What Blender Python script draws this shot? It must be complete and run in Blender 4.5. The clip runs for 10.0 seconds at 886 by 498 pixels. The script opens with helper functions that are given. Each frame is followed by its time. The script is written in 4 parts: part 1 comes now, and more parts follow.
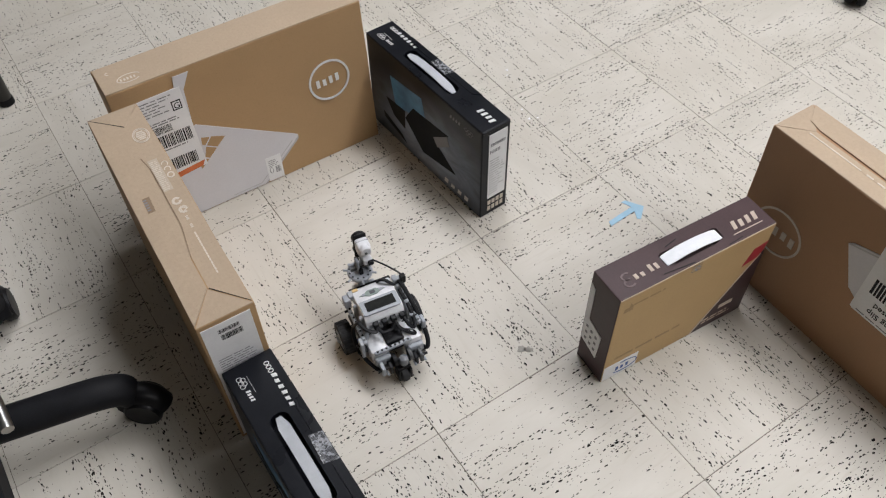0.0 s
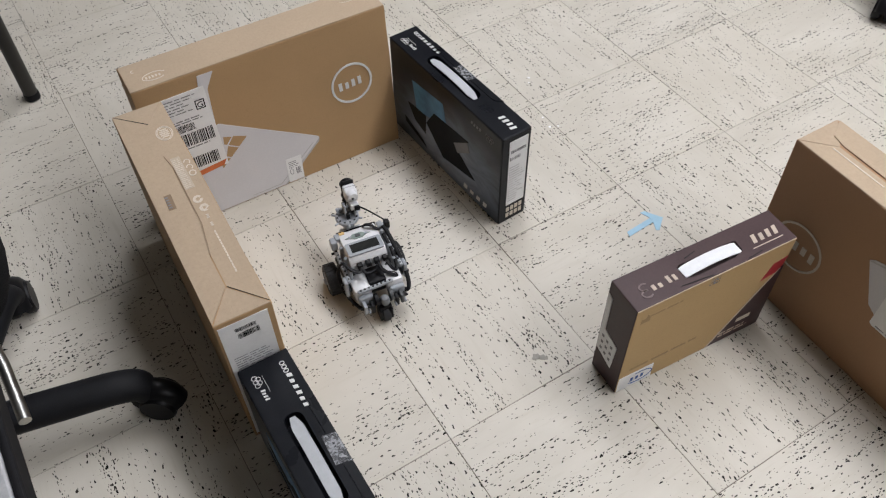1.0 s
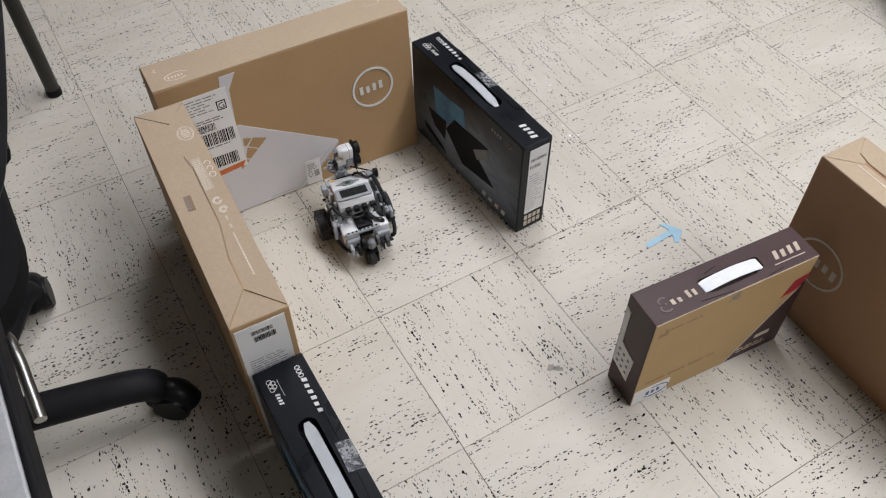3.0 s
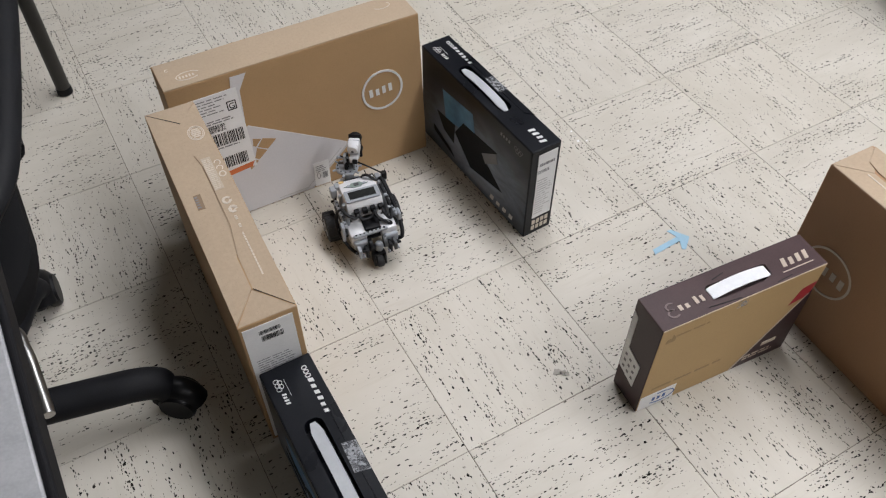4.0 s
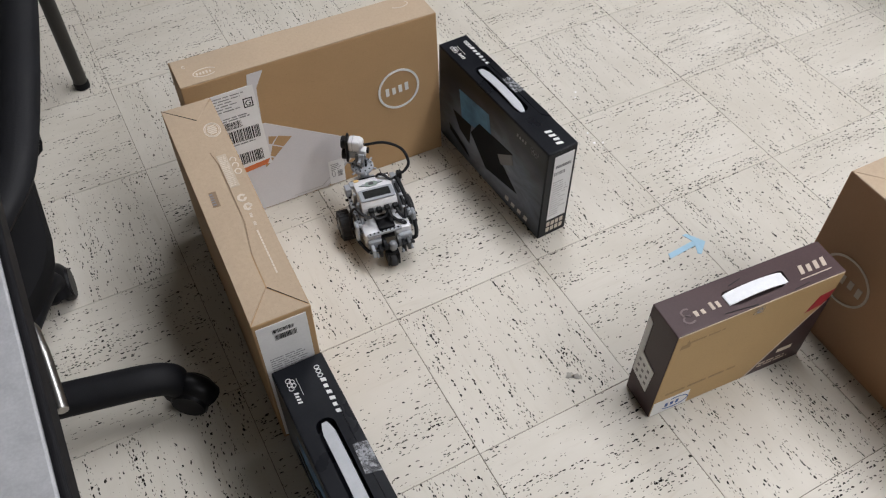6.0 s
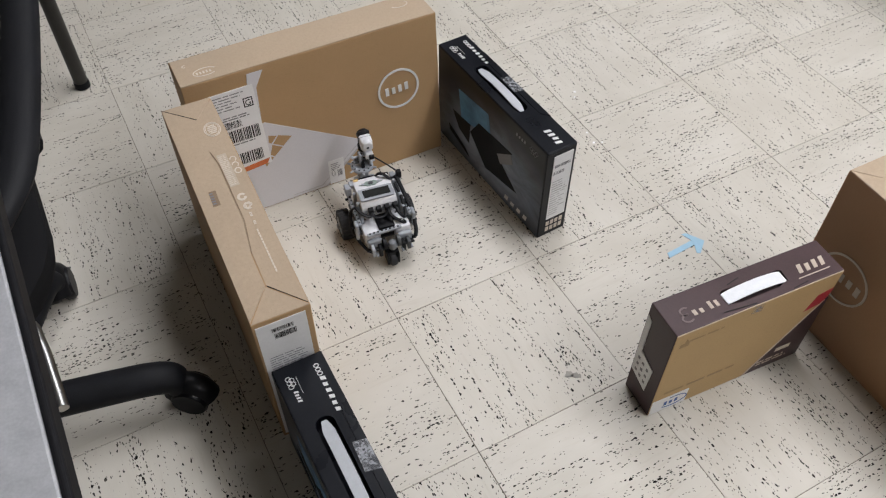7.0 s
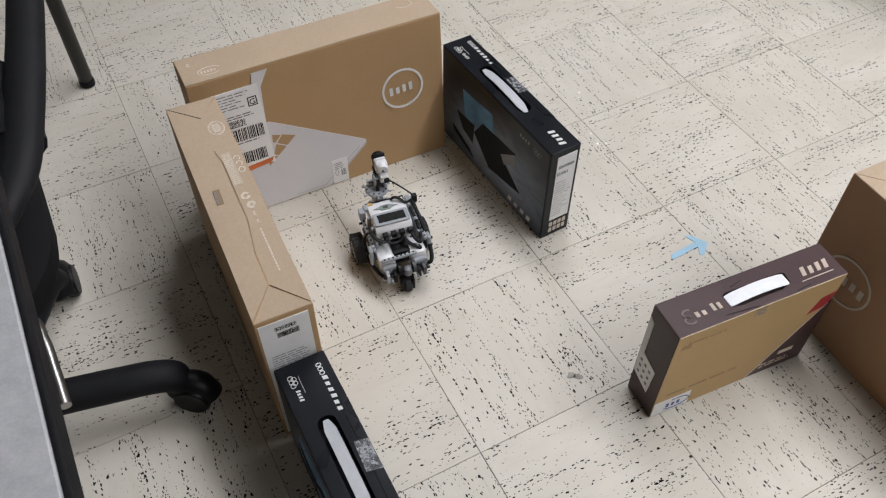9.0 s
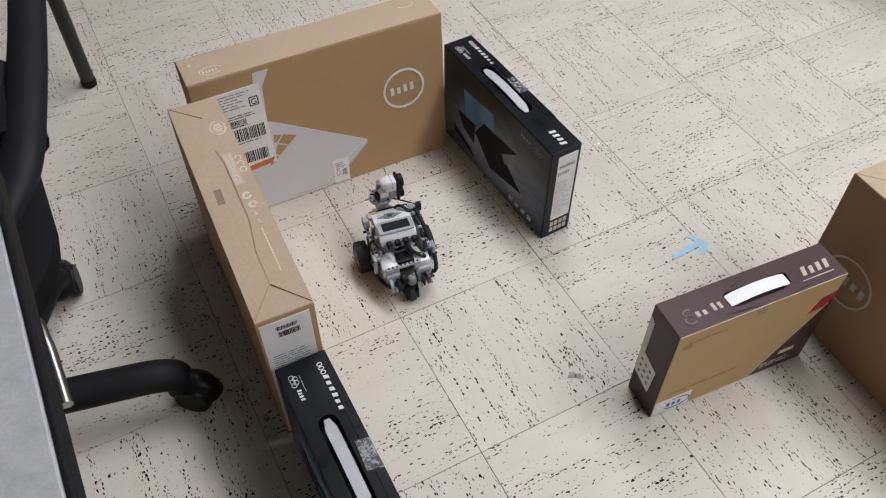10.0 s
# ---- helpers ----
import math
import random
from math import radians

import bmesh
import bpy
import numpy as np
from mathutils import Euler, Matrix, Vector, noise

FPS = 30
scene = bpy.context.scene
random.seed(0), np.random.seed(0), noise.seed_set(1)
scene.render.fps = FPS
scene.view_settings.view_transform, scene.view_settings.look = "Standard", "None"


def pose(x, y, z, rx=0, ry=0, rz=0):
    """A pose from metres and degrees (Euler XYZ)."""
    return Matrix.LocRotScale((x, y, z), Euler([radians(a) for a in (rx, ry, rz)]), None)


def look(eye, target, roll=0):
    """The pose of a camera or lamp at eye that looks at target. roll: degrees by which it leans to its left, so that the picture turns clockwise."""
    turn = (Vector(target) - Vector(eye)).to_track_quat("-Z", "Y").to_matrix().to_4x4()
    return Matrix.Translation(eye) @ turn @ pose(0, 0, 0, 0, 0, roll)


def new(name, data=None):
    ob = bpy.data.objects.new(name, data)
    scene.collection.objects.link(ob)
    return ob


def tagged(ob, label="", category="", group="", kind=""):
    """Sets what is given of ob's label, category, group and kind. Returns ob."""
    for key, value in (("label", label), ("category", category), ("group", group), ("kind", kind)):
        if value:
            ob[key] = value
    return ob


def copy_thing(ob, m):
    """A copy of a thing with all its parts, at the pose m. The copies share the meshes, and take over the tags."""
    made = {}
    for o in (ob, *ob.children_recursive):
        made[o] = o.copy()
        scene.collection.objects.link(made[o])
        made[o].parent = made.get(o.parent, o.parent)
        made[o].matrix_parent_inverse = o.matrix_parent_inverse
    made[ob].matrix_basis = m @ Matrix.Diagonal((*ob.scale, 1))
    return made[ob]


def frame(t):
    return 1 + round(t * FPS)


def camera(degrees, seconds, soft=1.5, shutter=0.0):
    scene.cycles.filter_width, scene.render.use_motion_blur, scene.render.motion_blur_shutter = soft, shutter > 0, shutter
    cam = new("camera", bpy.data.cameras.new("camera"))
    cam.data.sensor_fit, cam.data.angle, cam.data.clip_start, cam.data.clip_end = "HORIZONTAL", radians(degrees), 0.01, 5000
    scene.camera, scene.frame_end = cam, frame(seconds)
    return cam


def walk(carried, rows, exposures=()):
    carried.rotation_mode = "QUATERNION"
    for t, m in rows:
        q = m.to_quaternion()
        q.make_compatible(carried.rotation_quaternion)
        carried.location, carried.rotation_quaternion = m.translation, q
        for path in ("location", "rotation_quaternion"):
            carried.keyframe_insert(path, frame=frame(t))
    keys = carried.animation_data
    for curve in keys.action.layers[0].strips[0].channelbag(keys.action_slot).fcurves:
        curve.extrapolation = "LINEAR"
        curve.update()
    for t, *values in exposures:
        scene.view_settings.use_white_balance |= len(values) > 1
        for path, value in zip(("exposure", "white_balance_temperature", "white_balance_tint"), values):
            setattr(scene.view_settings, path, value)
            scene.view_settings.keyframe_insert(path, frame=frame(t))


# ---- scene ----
cam = camera(56.5, 10.0, soft=1.2)
PATH = [
    (0, (-0.328, -0.84, 1.252), (0.359, 0.223, -0.297), -1.4),
    (0.2, (-0.335, -0.842, 1.248), (0.343, 0.238, -0.294), -1.2),
    (0.5, (-0.33, -0.843, 1.252), (0.332, 0.247, -0.289), -1.3),
    (1, (-0.333, -0.839, 1.252), (0.33, 0.253, -0.287), -1.0),
    (1.5, (-0.333, -0.833, 1.251), (0.325, 0.262, -0.288), -0.9),
    (2, (-0.335, -0.827, 1.251), (0.314, 0.272, -0.289), -0.7),
    (2.5, (-0.333, -0.824, 1.253), (0.308, 0.28, -0.286), -0.6),
    (4, (-0.345, -0.825, 1.251), (0.294, 0.299, -0.276), 0.1),
    (4.5, (-0.344, -0.822, 1.252), (0.28, 0.309, -0.276), 0.3),
    (5, (-0.343, -0.816, 1.249), (0.271, 0.319, -0.279), 0.1),
    (5.5, (-0.344, -0.815, 1.25), (0.268, 0.318, -0.281), 0.1),
    (7, (-0.346, -0.82, 1.252), (0.266, 0.314, -0.278), 0.1),
    (7.5, (-0.345, -0.821, 1.253), (0.265, 0.313, -0.277), -0.0),
    (8, (-0.345, -0.819, 1.252), (0.268, 0.313, -0.278), 0.1),
    (8.5, (-0.346, -0.819, 1.253), (0.262, 0.316, -0.278), 0.2),
    (9, (-0.345, -0.82, 1.253), (0.259, 0.317, -0.277), 0.2),
    (9.5, (-0.347, -0.82, 1.253), (0.256, 0.316, -0.278), 0.2),
    (10, (-0.345, -0.822, 1.254), (0.256, 0.317, -0.276), 0.1),
]
walk(cam, [(t, look(eye, target, roll)) for t, eye, target, roll in PATH])

# ---- light ----
world = bpy.data.worlds.new("room_air")
scene.world = world
world.use_nodes = True
world.node_tree.nodes["Background"].inputs[0].default_value = (0.9, 0.95, 1.0, 1)
world.node_tree.nodes["Background"].inputs[1].default_value = 0.004
scene.view_settings.exposure = 0.0

ROOM = (-4.0, 6.2, -4.5, 6.2, 3.30)          # x0, x1, y0, y1, ceiling height
TROFFERS = [(1.08, 1.36, 35), (1.45, 0.05, 31), (1.85, -1.22, 32), (1.80, -2.52, 28), (1.0, -3.1, 16)]
for lx, ly, watts in TROFFERS:
    lamp = bpy.data.lights.new("troffer_tubes", "AREA")
    lamp.shape, lamp.size, lamp.size_y = "RECTANGLE", 0.55, 1.15
    lamp.energy, lamp.color = watts, (0.885, 0.905, 1.0)
    ob = new("troffer_tubes", lamp)
    ob.matrix_world = pose(lx, ly, ROOM[4] - 0.045)


# ---- materials ----
def nodes_of(name):
    m = bpy.data.materials.new(name)
    m.use_nodes = True
    nt = m.node_tree
    return m, nt, nt.nodes["Principled BSDF"]


def mix(nt, fac, a, b, kind="MIX"):
    n = nt.nodes.new("ShaderNodeMix")
    n.data_type, n.blend_type = "RGBA", kind
    for socket, value in ((n.inputs[0], fac), (n.inputs[6], a), (n.inputs[7], b)):
        if isinstance(value, bpy.types.NodeSocket):
            nt.links.new(value, socket)
        elif isinstance(value, (int, float)):
            socket.default_value = value
        else:
            socket.default_value = (*value, 1)
    return n.outputs[2]


def math_node(nt, op, a, b=0.5, c=None):
    n = nt.nodes.new("ShaderNodeMath")
    n.operation = op
    for socket, value in zip(n.inputs, (a, b, c)):
        if value is None:
            continue
        if isinstance(value, bpy.types.NodeSocket):
            nt.links.new(value, socket)
        else:
            socket.default_value = value
    return n.outputs[0]


def coords(nt, scale=(1, 1, 1), offset=None, turn=0.0):
    tc = nt.nodes.new("ShaderNodeTexCoord")
    mp = nt.nodes.new("ShaderNodeMapping")
    nt.links.new(tc.outputs["Object"], mp.inputs[0])
    mp.inputs["Scale"].default_value = scale
    mp.inputs["Rotation"].default_value = (0, 0, turn)
    if offset is not None:
        nt.links.new(offset, mp.inputs["Location"])
    return mp.outputs[0]


def noise_tex(nt, vec, scale, detail=3.0, rough=0.55, distort=0.0):
    n = nt.nodes.new("ShaderNodeTexNoise")
    nt.links.new(vec, n.inputs["Vector"])
    n.inputs["Scale"].default_value = scale
    n.inputs["Detail"].default_value = detail
    n.inputs["Roughness"].default_value = rough
    n.inputs["Distortion"].default_value = distort
    return n.outputs[0]


def ramp(nt, value, lo, hi, a=0.0, b=1.0):
    n = nt.nodes.new("ShaderNodeMapRange")
    nt.links.new(value, n.inputs[0])
    for i, v in enumerate((lo, hi, a, b)):
        n.inputs[1 + i].default_value = v
    return n.outputs[0]


def bump(nt, bsdf, height, strength=0.2, distance=0.001):
    n = nt.nodes.new("ShaderNodeBump")
    n.inputs["Strength"].default_value, n.inputs["Distance"].default_value = strength, distance
    nt.links.new(height, n.inputs["Height"])
    nt.links.new(n.outputs[0], bsdf.inputs["Normal"])


def surface(name, color, rough=0.5, metal=0.0, vary=0.12, grain=300, blotch=12, relief=0.1, spec=0.5, coat=0.0):
    """A worn plain surface: fine grain and larger blotches in colour, gloss and relief."""
    m, nt, b = nodes_of(name)
    v = coords(nt)
    fine, large = noise_tex(nt, v, grain, 2), noise_tex(nt, v, blotch, 4)
    dark = tuple(c * (1 - vary) for c in color)
    light = tuple(min(1, c * (1 + vary)) for c in color)
    both = math_node(nt, "MULTIPLY_ADD", fine, 0.35, math_node(nt, "MULTIPLY", large, 0.65))
    nt.links.new(mix(nt, ramp(nt, both, 0.35, 0.65), dark, light), b.inputs["Base Color"])
    nt.links.new(ramp(nt, large, 0.3, 0.7, max(0.03, rough - 0.07), min(1, rough + 0.07)), b.inputs["Roughness"])
    b.inputs["Metallic"].default_value = metal
    b.inputs["Specular IOR Level"].default_value = spec
    b.inputs["Coat Weight"].default_value = coat
    if relief:
        bump(nt, b, fine, relief, 0.0006)
    return m


def kraft(name, color, stretch=(1, 1, 1)):
    """Corrugated kraft board: fibres, faint flutes, scuffs."""
    m, nt, b = nodes_of(name)
    v = coords(nt, stretch)
    fibre = noise_tex(nt, coords(nt, (60, 60, 420)), 3.0, 3)
    blot = noise_tex(nt, v, 9, 5, 0.6)
    fleck = noise_tex(nt, v, 700, 1)
    flute = nt.nodes.new("ShaderNodeTexWave")
    nt.links.new(coords(nt), flute.inputs[0])
    flute.bands_direction = "X"
    flute.inputs["Scale"].default_value = 55
    flute.inputs["Distortion"].default_value = 1.5
    c = mix(nt, ramp(nt, fibre, 0.3, 0.7), tuple(k * 0.95 for k in color), tuple(k * 1.04 for k in color))
    c = mix(nt, ramp(nt, blot, 0.4, 0.68, 0, 0.30), c, tuple(k * 0.86 for k in color))
    c = mix(nt, ramp(nt, fleck, 0.66, 0.74, 0, 0.5), c, tuple(k * 0.62 for k in color))
    c = mix(nt, ramp(nt, flute.outputs[1], 0.3, 0.9, 0, 0.03), c, tuple(k * 1.25 for k in color))
    nt.links.new(c, b.inputs["Base Color"])
    b.inputs["Roughness"].default_value = 0.72
    b.inputs["Specular IOR Level"].default_value = 0.35
    h = math_node(nt, "MULTIPLY_ADD", fibre, 0.5, math_node(nt, "MULTIPLY", blot, 0.8))
    bump(nt, b, h, 0.25, 0.0012)
    return m


def vinyl_tile():
    """Cream vinyl tile with dark dashes that run with the grain; each tile shifted by its own random number."""
    m, nt, b = nodes_of("speckled_vinyl")
    info = nt.nodes.new("ShaderNodeObjectInfo")
    shift = nt.nodes.new("ShaderNodeVectorMath")
    shift.operation = "SCALE"
    comb = nt.nodes.new("ShaderNodeCombineXYZ")
    comb.inputs[0].default_value, comb.inputs[1].default_value, comb.inputs[2].default_value = 313.0, 171.0, 97.0
    nt.links.new(comb.outputs[0], shift.inputs[0])
    nt.links.new(info.outputs["Random"], shift.inputs["Scale"])
    off = shift.outputs[0]
    wob = nt.nodes.new("ShaderNodeTexNoise")
    nt.links.new(coords(nt, (70, 110, 1), off), wob.inputs["Vector"])
    wob.inputs["Scale"].default_value, wob.inputs["Detail"].default_value = 1.0, 2.0

    def dashes(along, across, spread, length, slim, chance):
        """Short dashes strung along loose rows: one to a cell, where chance allows it; slim is length over width."""
        add = nt.nodes.new("ShaderNodeVectorMath")
        add.operation = "MULTIPLY_ADD"
        nt.links.new(wob.outputs["Color"], add.inputs[0])
        add.inputs[1].default_value = (0.45, across * 0.0085, 0)
        nt.links.new(coords(nt, (along, across, 1), off), add.inputs[2])
        vor = nt.nodes.new("ShaderNodeTexVoronoi")
        vor.voronoi_dimensions = "2D"
        nt.links.new(add.outputs[0], vor.inputs["Vector"])
        vor.inputs["Scale"].default_value, vor.inputs["Randomness"].default_value = 1.0, spread
        gap = nt.nodes.new("ShaderNodeVectorMath")
        gap.operation = "SUBTRACT"
        nt.links.new(add.outputs[0], gap.inputs[0])
        nt.links.new(vor.outputs["Position"], gap.inputs[1])
        part_of = nt.nodes.new("ShaderNodeSeparateXYZ")
        nt.links.new(gap.outputs[0], part_of.inputs[0])
        dx, dy = part_of.outputs[0], math_node(nt, "MULTIPLY", part_of.outputs[1], slim * along / across)
        far = math_node(nt, "SQRT", math_node(nt, "ADD", math_node(nt, "MULTIPLY", dx, dx), math_node(nt, "MULTIPLY", dy, dy)))
        far = math_node(nt, "MULTIPLY_ADD", ragged, 0.34, far)
        sep = nt.nodes.new("ShaderNodeSeparateColor")
        nt.links.new(vor.outputs["Color"], sep.inputs[0])
        size = ramp(nt, math_node(nt, "POWER", sep.outputs[1], 1.5), 0, 1, length * 0.42 + 0.17, length + 0.17)
        inside = ramp(nt, math_node(nt, "SUBTRACT", size, far), -0.015, 0.045)
        picked = math_node(nt, "LESS_THAN", sep.outputs[0], chance)
        return math_node(nt, "MULTIPLY", inside, picked), sep.outputs[2]

    ragged = noise_tex(nt, coords(nt, (420, 420, 1), off), 1.0, 2.0)
    streak = noise_tex(nt, coords(nt, (5, 48, 1), off), 1.0, 2.0, 0.6, 0.7)
    clump = noise_tex(nt, coords(nt, (20, 26, 1), off), 1.0, 2.0)
    cloud = noise_tex(nt, coords(nt, (5, 11, 1), off), 1.0, 4.0)
    vein = noise_tex(nt, coords(nt, (14, 130, 1), off), 1.0, 3.0, 0.6, 0.6)
    where = math_node(nt, "MULTIPLY_ADD", streak, 0.76, math_node(nt, "MULTIPLY", clump, 0.24))
    big, tone = dashes(118, 92, 0.45, 0.50, 2.9, ramp(nt, where, 0.45, 0.60, 0.035, 0.78))
    fill, _ = dashes(150, 210, 0.80, 0.46, 2.2, ramp(nt, where, 0.52, 0.64, 0.02, 0.46))
    big = math_node(nt, "MAXIMUM", big, fill)
    small, _ = dashes(210, 190, 0.95, 0.34, 2.0, ramp(nt, where, 0.40, 0.62, 0.05, 0.24))
    small = math_node(nt, "MULTIPLY", small, 0.72)
    base = mix(nt, ramp(nt, cloud, 0.32, 0.68), (0.53, 0.496, 0.428), (0.605, 0.572, 0.505))
    base = mix(nt, ramp(nt, vein, 0.55, 0.72, 0, 0.3), base, (0.45, 0.405, 0.32))
    base = mix(nt, ramp(nt, info.outputs["Random"], 0, 1, 0, 0.16), base, (0.60, 0.55, 0.46))
    ink = mix(nt, ramp(nt, tone, 0.55, 1.0), (0.008, 0.007, 0.006), (0.05, 0.042, 0.034))
    inked = math_node(nt, "MAXIMUM", big, small)
    c = mix(nt, inked, base, ink)
    nt.links.new(c, b.inputs["Base Color"])
    wear = noise_tex(nt, coords(nt, (9, 9, 1), off), 1.0, 5.0, 0.65)
    nt.links.new(ramp(nt, wear, 0.3, 0.7, 0.40, 0.56), b.inputs["Roughness"])
    nt.links.new(ramp(nt, inked, 0, 1, 0.36, 0.08), b.inputs["Specular IOR Level"])
    bump(nt, b, math_node(nt, "MULTIPLY_ADD", cloud, 0.7, math_node(nt, "MULTIPLY", big, -0.4)), 0.12, 0.001)
    return m


def printed_gradient():
    """Black coated board with a printed grey glow low on the panel."""
    m, nt, b = nodes_of("black_print_panel")
    tc = nt.nodes.new("ShaderNodeTexCoord")
    sep = nt.nodes.new("ShaderNodeSeparateXYZ")
    nt.links.new(tc.outputs["Object"], sep.inputs[0])
    du = math_node(nt, "MULTIPLY", math_node(nt, "SUBTRACT", sep.outputs[1], 0.17), 4.6)
    dv = math_node(nt, "MULTIPLY", math_node(nt, "SUBTRACT", sep.outputs[2], 0.072), 8.5)
    r2 = math_node(nt, "ADD", math_node(nt, "MULTIPLY", du, du), math_node(nt, "MULTIPLY", dv, dv))
    glow = math_node(nt, "POWER", ramp(nt, r2, 0.0, 1.6, 1.0, 0.0), 2.0)
    ray = noise_tex(nt, coords(nt, (1, 10, 26)), 1.0, 3.0, 0.6, 1.2)
    c = mix(nt, math_node(nt, "MULTIPLY", glow, ramp(nt, ray, 0.3, 0.7, 0.45, 1.0)), (0.006, 0.007, 0.010), (0.33, 0.39, 0.50))
    nt.links.new(c, b.inputs["Base Color"])
    b.inputs["Roughness"].default_value = 0.3
    b.inputs["Specular IOR Level"].default_value = 0.22
    return m


def blue_print():
    m, nt, b = nodes_of("blue_screen_print")
    v = coords(nt)
    n = noise_tex(nt, v, 22, 3)
    c = mix(nt, ramp(nt, n, 0.35, 0.65), (0.04, 0.15, 0.30), (0.10, 0.30, 0.52))
    nt.links.new(c, b.inputs["Base Color"])
    b.inputs["Roughness"].default_value = 0.3
    return m


def glass_tape():
    m, nt, b = nodes_of("clear_tape")
    b.inputs["Base Color"].default_value = (0.42, 0.43, 0.45, 1)
    v = coords(nt)
    nt.links.new(ramp(nt, noise_tex(nt, v, 160, 3), 0.45, 0.6, 0.15, 0.75), b.inputs["Alpha"])
    b.inputs["Roughness"].default_value = 0.12
    bump(nt, b, noise_tex(nt, v, 220, 2), 0.5, 0.001)
    return m


TILE = vinyl_tile()
GROUT = surface("seam_dirt", (0.14, 0.118, 0.09), 0.85)
KRAFT = kraft("kraft_board", (0.43, 0.278, 0.142))
KRAFT_RED = kraft("reddish_kraft_board", (0.40, 0.236, 0.135))
KRAFT_PALE = kraft("kraft_flap_board", (0.455, 0.352, 0.248))
KRAFT_EDGE = kraft("kraft_cut_edge", (0.26, 0.185, 0.12))
GOLD = kraft("golden_kraft_print", (0.48, 0.33, 0.16))
BLACK_BOARD = surface("black_coated_board", (0.006, 0.007, 0.010), 0.32, vary=0.2, relief=0.04, spec=0.2)
BLACK_PRINT = printed_gradient()
BLACK_INK = surface("black_ink", (0.012, 0.012, 0.013), 0.5, spec=0.15)
DARK_INK = surface("dark_grey_print", (0.008, 0.009, 0.012), 0.5, spec=0.1)
GREY_INK = surface("grey_ink", (0.20, 0.20, 0.21), 0.45)
BROWN_BOARD = surface("plum_brown_board", (0.058, 0.032, 0.033), 0.45, vary=0.14, relief=0.05, spec=0.35)
BROWN_INK = surface("brown_ink", (0.30, 0.195, 0.085), 0.6)
WHITE_INK = surface("white_ink", (0.72, 0.72, 0.71), 0.55, vary=0.06)
FADED_INK = surface("faded_white_ink", (0.63, 0.56, 0.47), 0.65, vary=0.18, grain=500)
SPEC_INK = surface("thin_white_ink", (0.50, 0.42, 0.325), 0.65, vary=0.1)
CREAM_INK = surface("cream_ink", (0.52, 0.43, 0.35), 0.55)
PAPER = surface("white_label_paper", (0.79, 0.79, 0.79), 0.55, vary=0.05, relief=0.05)
PALE_PRINT = surface("pale_grey_print", (0.64, 0.63, 0.65), 0.6, vary=0.05, blotch=5)
PALE_LINE = surface("silver_grey_print", (0.46, 0.45, 0.45), 0.6)
ORANGE_INK = surface("orange_print", (0.62, 0.16, 0.045), 0.55, vary=0.2)
RED_INK = surface("red_print", (0.36, 0.02, 0.03), 0.5)
BLUE_INK = surface("blue_ink", (0.03, 0.10, 0.32), 0.5)
BLUE_PRINT = blue_print()
BLUE_TAPE = surface("light_blue_tape", (0.33, 0.53, 0.66), 0.6, vary=0.05, blotch=40)
TAPE = glass_tape()
STRAP = surface("white_paper_strap", (0.44, 0.455, 0.475), 0.5, vary=0.06, blotch=40, relief=0.15)
STRAP_WHITE = surface("bright_paper_strap", (0.76, 0.77, 0.79), 0.5, vary=0.05, blotch=60, relief=0.15)
SLOT_SHADE = surface("slot_shade_board", (0.02, 0.018, 0.016), 0.9)
WHITE_ABS = surface("white_plastic", (0.66, 0.665, 0.68), 0.3, vary=0.05, relief=0.02)
LIGHT_ABS = surface("light_grey_plastic", (0.30, 0.32, 0.345), 0.36, vary=0.08, relief=0.02)
EMBLEM = surface("green_grey_print", (0.20, 0.255, 0.225), 0.4)
SWIVEL = surface("mid_grey_plastic", (0.16, 0.17, 0.18), 0.25, relief=0)
DARK_ABS = surface("dark_grey_plastic", (0.055, 0.058, 0.06), 0.4, relief=0.02)
BLACK_ABS = surface("black_plastic", (0.006, 0.006, 0.007), 0.42, relief=0.03, spec=0.2)
RUBBER = surface("black_rubber", (0.018, 0.018, 0.019), 0.75, relief=0.2)
CABLE = surface("black_cable_sheath", (0.006, 0.006, 0.007), 0.45, relief=0.03, spec=0.2)
LCD = surface("dark_display", (0.016, 0.017, 0.016), 0.75, vary=0.3, blotch=90, spec=0.15)
ORANGE_ABS = surface("orange_plastic", (0.62, 0.42, 0.16), 0.4)
BLUE_ABS = surface("blue_plastic", (0.06, 0.09, 0.35), 0.4)
CHROME = surface("chromed_steel", (0.42, 0.41, 0.39), 0.36, metal=1.0, relief=0)
STEEL_DARK = surface("dark_painted_tube", (0.018, 0.0165, 0.014), 0.45, vary=0.25, relief=0.08)
CHAIR_PLASTIC = surface("worn_black_nylon", (0.0065, 0.0068, 0.0085), 0.62, vary=0.4, grain=500, blotch=25, relief=0.25, spec=0.25)
FABRIC = surface("black_chair_fabric", (0.007, 0.007, 0.0078), 0.9, vary=0.3, grain=900, relief=0.5, spec=0.2)
LAMINATE = surface("speckled_grey_laminate", (0.385, 0.39, 0.40), 0.5, vary=0.13, grain=420, blotch=60, relief=0.05)
EDGING = surface("black_edge_strip", (0.010, 0.010, 0.0115), 0.65, vary=0.2, spec=0.15)
# wall and ceiling stay unseen; their greys are lowered to cut bounced light
WALL = surface("painted_wall", (0.27, 0.26, 0.245), 0.8, vary=0.04)
CEILING = surface("ceiling_board", (0.42, 0.42, 0.41), 0.9, vary=0.06, grain=80)
METAL_WHITE = surface("white_enamel", (0.75, 0.75, 0.74), 0.4, vary=0.03)
GLOW, _nt, _b = nodes_of("lit_diffuser")
_b.inputs["Emission Color"].default_value = (1.0, 0.96, 0.9, 1)
